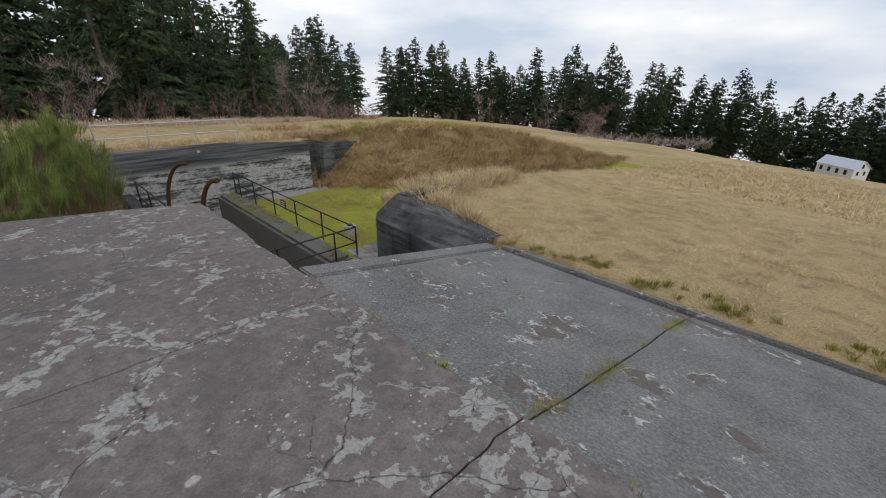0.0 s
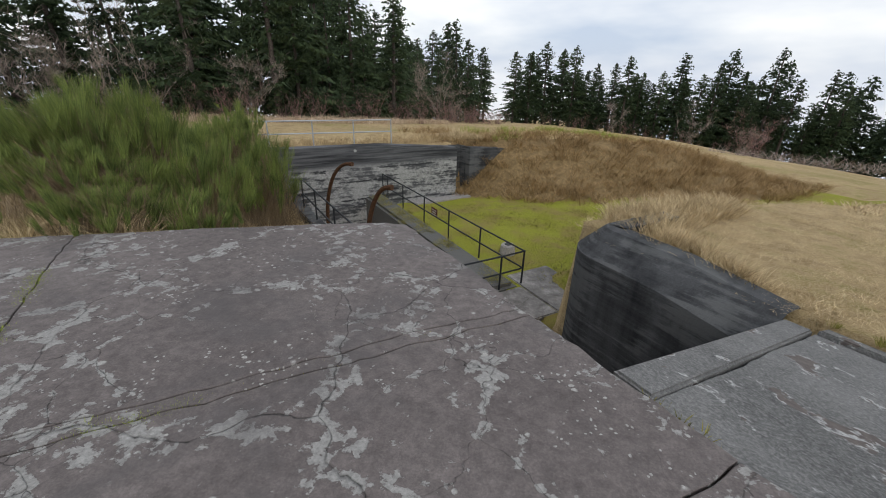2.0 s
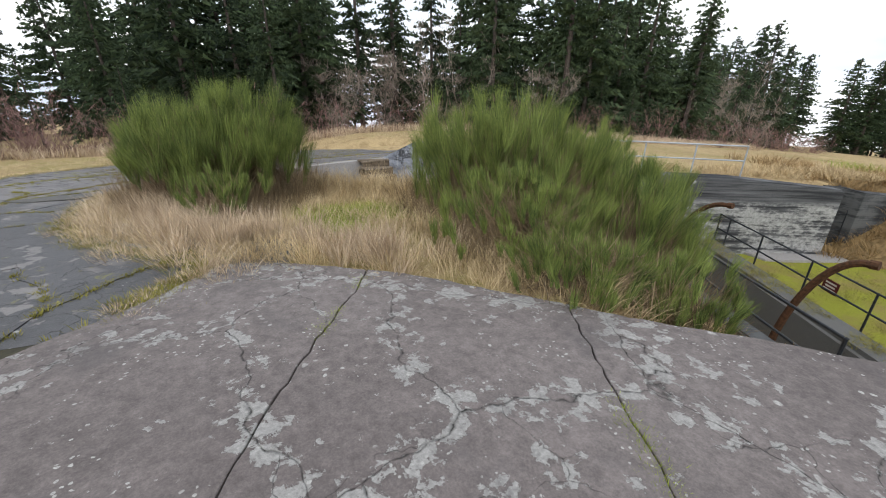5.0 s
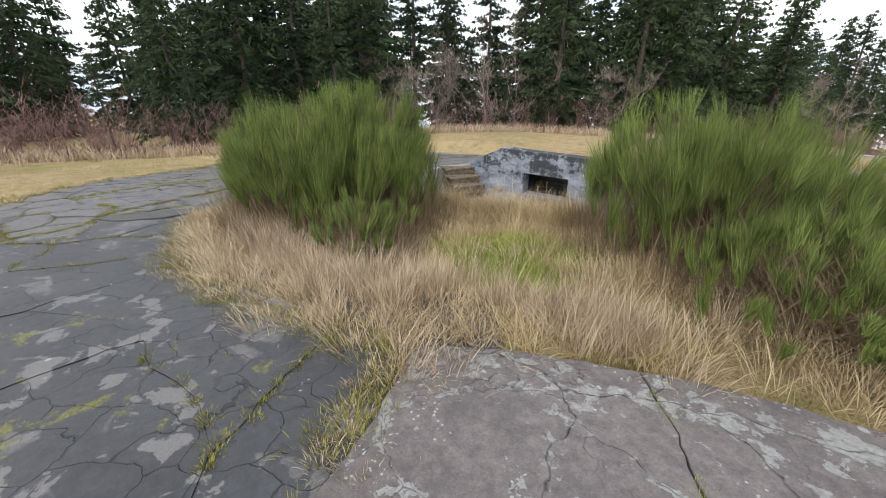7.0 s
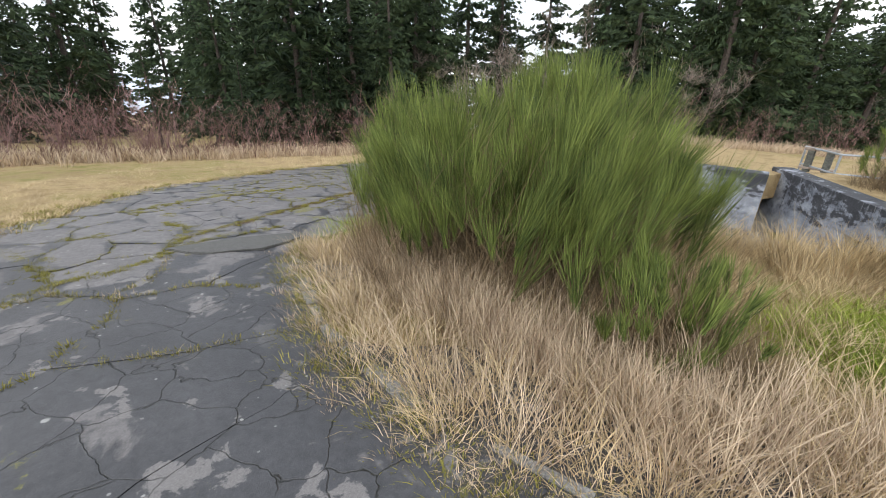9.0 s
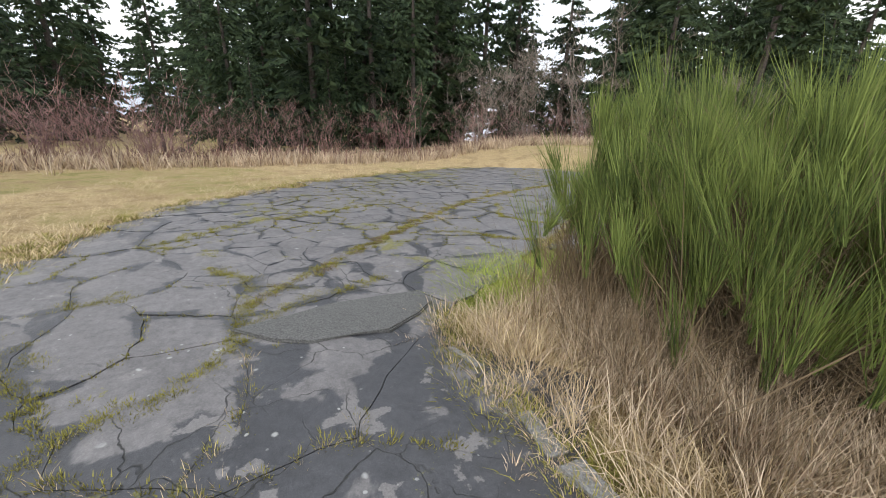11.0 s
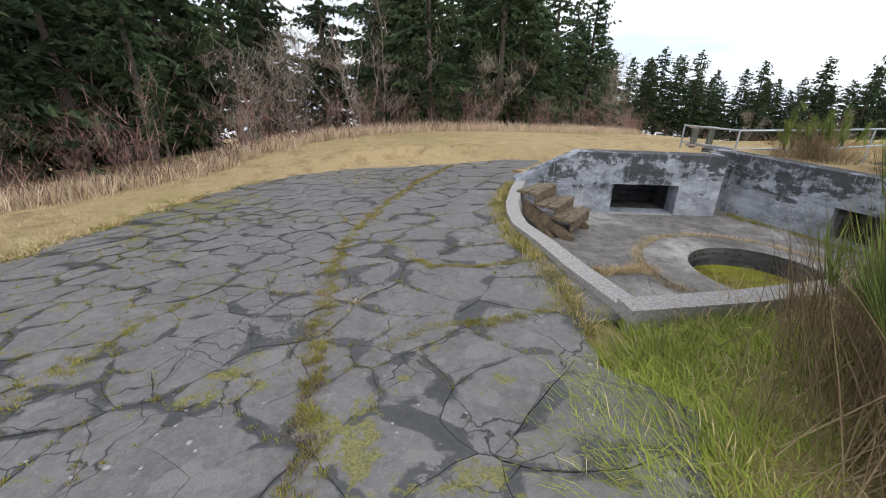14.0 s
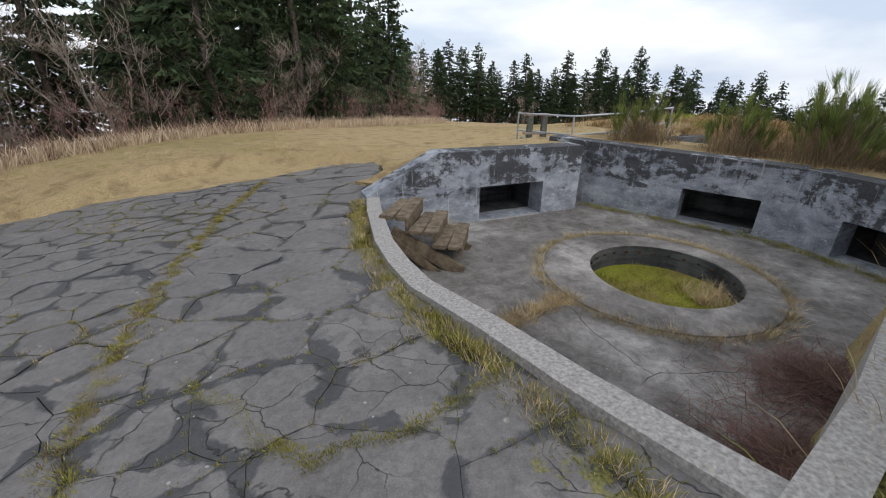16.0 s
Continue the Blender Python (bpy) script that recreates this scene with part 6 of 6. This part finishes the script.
# ---- asphalt plates of the apron, parted by cracks ----
def asphalt_plates():
    g = np.random.default_rng(5)
    sm = [(-16.6, 1.4), (-17.0, 2.2), (-18.1, 3.85), (-18.9, 5.1), (-19.9, 6.9), (-20.5, 9.0), (-21.0, 12.0), (-21.2, 16.0)]
    line = dense(sm, 0.85)
    seeds = []
    for p, q in zip(line, line[1:]):
        d = (Vector(q) - Vector(p)).normalized()
        nn = Vector((-d.y, d.x))
        for s_, o in ((1, 0.38), (-1, 0.38)):
            w = Vector(p) + nn * s_ * o
            seeds.append((w.x, w.y))
    ln = np.array(line)

    def west(x, y):
        i = int(np.argmin(np.hypot(ln[:, 0] - x, ln[:, 1] - y)))
        return x < ln[i][0] and y > 1.5

    step = 0.8
    fixed = np.array(seeds)
    for i, x in enumerate(np.arange(-27, -5, step)):
        for y in np.arange(-9, 18.5, step):
            m = 2 if (west(x, y) and x > -25) else 1
            for a in range(m):
                for b in range(m if x > -23 else 1):
                    px = x + step * (a / m) + g.uniform(-0.4, 0.4) * step / m
                    py = y + step * (b / m) + g.uniform(-0.4, 0.4) * step / m
                    if px > -15.8 and g.random() < 0.6:
                        continue
                    if np.min(np.hypot(fixed[:, 0] - px, fixed[:, 1] - py)) > 0.55 * step / m ** 0.5:
                        seeds.append((px, py))
    S = np.array(seeds)
    rest_v, rest_f, rest_w = [], [], []
    made = 0
    order = np.argsort(np.hypot(S[:, 0] + 17.5, S[:, 1] - 6.0))
    moss = []
    for i in order:
        sx, sy = S[i]
        if inside(sx, sy, PIT):
            continue
        if not (inside(sx, sy, APRON) or (inside(sx, sy, ROOF) and sx < -8.3 and sy < 3.6) or any(inside(sx + u, sy + w_, APRON) for u, w_ in ((0.28, 0), (-0.28, 0), (0, 0.28), (0, -0.28)))):
            continue
        dist = np.hypot(S[:, 0] - sx, S[:, 1] - sy)
        near = [j for j in np.argsort(dist)[1:30]]
        poly = [(sx - 1.9, sy - 1.9), (sx + 1.9, sy - 1.9), (sx + 1.9, sy + 1.9), (sx - 1.9, sy + 1.9)]
        for j in near:
            mx, my = (S[j] + S[i]) / 2
            nx, ny = S[j] - S[i]
            out = []
            for p, q in zip(poly, poly[1:] + poly[:1]):
                dp, dq = (p[0] - mx) * nx + (p[1] - my) * ny, (q[0] - mx) * nx + (q[1] - my) * ny
                if dp <= 0:
                    out.append(p)
                if (dp <= 0) != (dq <= 0):
                    t = dp / (dp - dq)
                    out.append((p[0] + t * (q[0] - p[0]), p[1] + t * (q[1] - p[1])))
            poly = out
            if len(poly) < 3:
                break
        if len(poly) < 3:
            continue
        ring = []
        for p, q in zip(poly, poly[1:] + poly[:1]):
            n = max(1, int(round(math.dist(p, q) / 0.13)))
            for k in range(n):
                x, y = p[0] + (q[0] - p[0]) * k / n, p[1] + (q[1] - p[1]) * k / n
                v = noise.noise_vector(Vector((x * 1.6, y * 1.6, 0))) * 0.16 + noise.noise_vector(Vector((x * 7, y * 7, 5))) * 0.035
                x, y = x + v.x, y + v.y
                ring.append((x, y))
                gate = noise.noise(Vector((x * 0.45, y * 0.45, 9)))
                if gate > -0.02 and g.random() < 0.8 and not inside(x, y, PIT):
                    moss.append((x, y))
        cx, cy = sum(p[0] for p in ring) / len(ring), sum(p[1] for p in ring) / len(ring)
        gap = 0.0015 + 0.006 * max(0, noise.noise(Vector((cx * 0.5, cy * 0.5, 2))))
        top_v = []
        for x, y in ring:
            d = max(0.05, math.hypot(x - cx, y - cy))
            x, y = x - (x - cx) / d * gap, y - (y - cy) / d * gap
            while inside(x, y, PIT) and math.hypot(x - cx, y - cy) > 0.03:
                x, y = x + (cx - x) * 0.12, y + (cy - y) * 0.12
            top_v.append((x, y))
        tilt = g.normal(0, 0.004, 2)
        lift = -0.016 + g.uniform(-0.005, 0.005)
        if all(inside(x, y, ROOF) for x, y in top_v) or (inside(sx, sy, ROOF) and not (sx < -8.3 and sy < 3.6)):
            continue
        if any(inside(x, y, ROOF) for x, y in top_v):
            tilt, lift = (0, 0), -0.024

        def hz(x, y):
            return crest(x, y) + lift + (x - cx) * tilt[0] + (y - cy) * tilt[1]

        n = len(top_v)
        vv = [(cx, cy, hz(cx, cy))]
        for f, dz in ((0.45, 0.0), (0.8, 0.0), (1.0, -0.003), (1.0, -0.03)):
            vv += [(cx + (x - cx) * f, cy + (y - cy) * f, hz(x, y) * f + hz(cx, cy) * (1 - f) + dz) for x, y in top_v]
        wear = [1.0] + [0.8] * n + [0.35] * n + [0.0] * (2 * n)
        ff = [(0, 1 + q_, 1 + (q_ + 1) % n) for q_ in range(n)]
        for lv in range(3):
            o = 1 + lv * n
            ff += [(o + q_, o + n + q_, o + n + (q_ + 1) % n, o + (q_ + 1) % n) for q_ in range(n)]
        if made < 300:
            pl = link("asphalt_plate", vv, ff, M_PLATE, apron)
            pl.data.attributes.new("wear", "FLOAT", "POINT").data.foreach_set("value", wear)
            made += 1
        else:
            o = len(rest_v)
            rest_v += vv
            rest_w += wear
            rest_f += [tuple(q + o for q in f) for f in ff]
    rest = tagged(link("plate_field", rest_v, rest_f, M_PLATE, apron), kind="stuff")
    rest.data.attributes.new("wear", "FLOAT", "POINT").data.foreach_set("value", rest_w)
    line_tufts("crack_moss", "yellow-green moss in the cracks of the asphalt", [m for m in moss if m[0] < -15.8], 13, 0.012, (0.003, 0.011), 0.0045, M_MOSS, 0.014)
    line_tufts("crack_moss", "thick olive moss in the cracks of the dark asphalt", [m for m in moss if m[0] >= -15.8], 30, 0.02, (0.006, 0.024), 0.004, M_MOSS, 0.022)
    dry = [m for m in moss if noise.noise(Vector((m[0] * 0.8, m[1] * 0.8, 4))) > 0.32]
    line_tufts("crack_grass", "dead grass blades in the asphalt cracks", dry, 7, 0.02, (0.015, 0.06), 0.0015, M_STRAW, 0.02)


asphalt_plates()
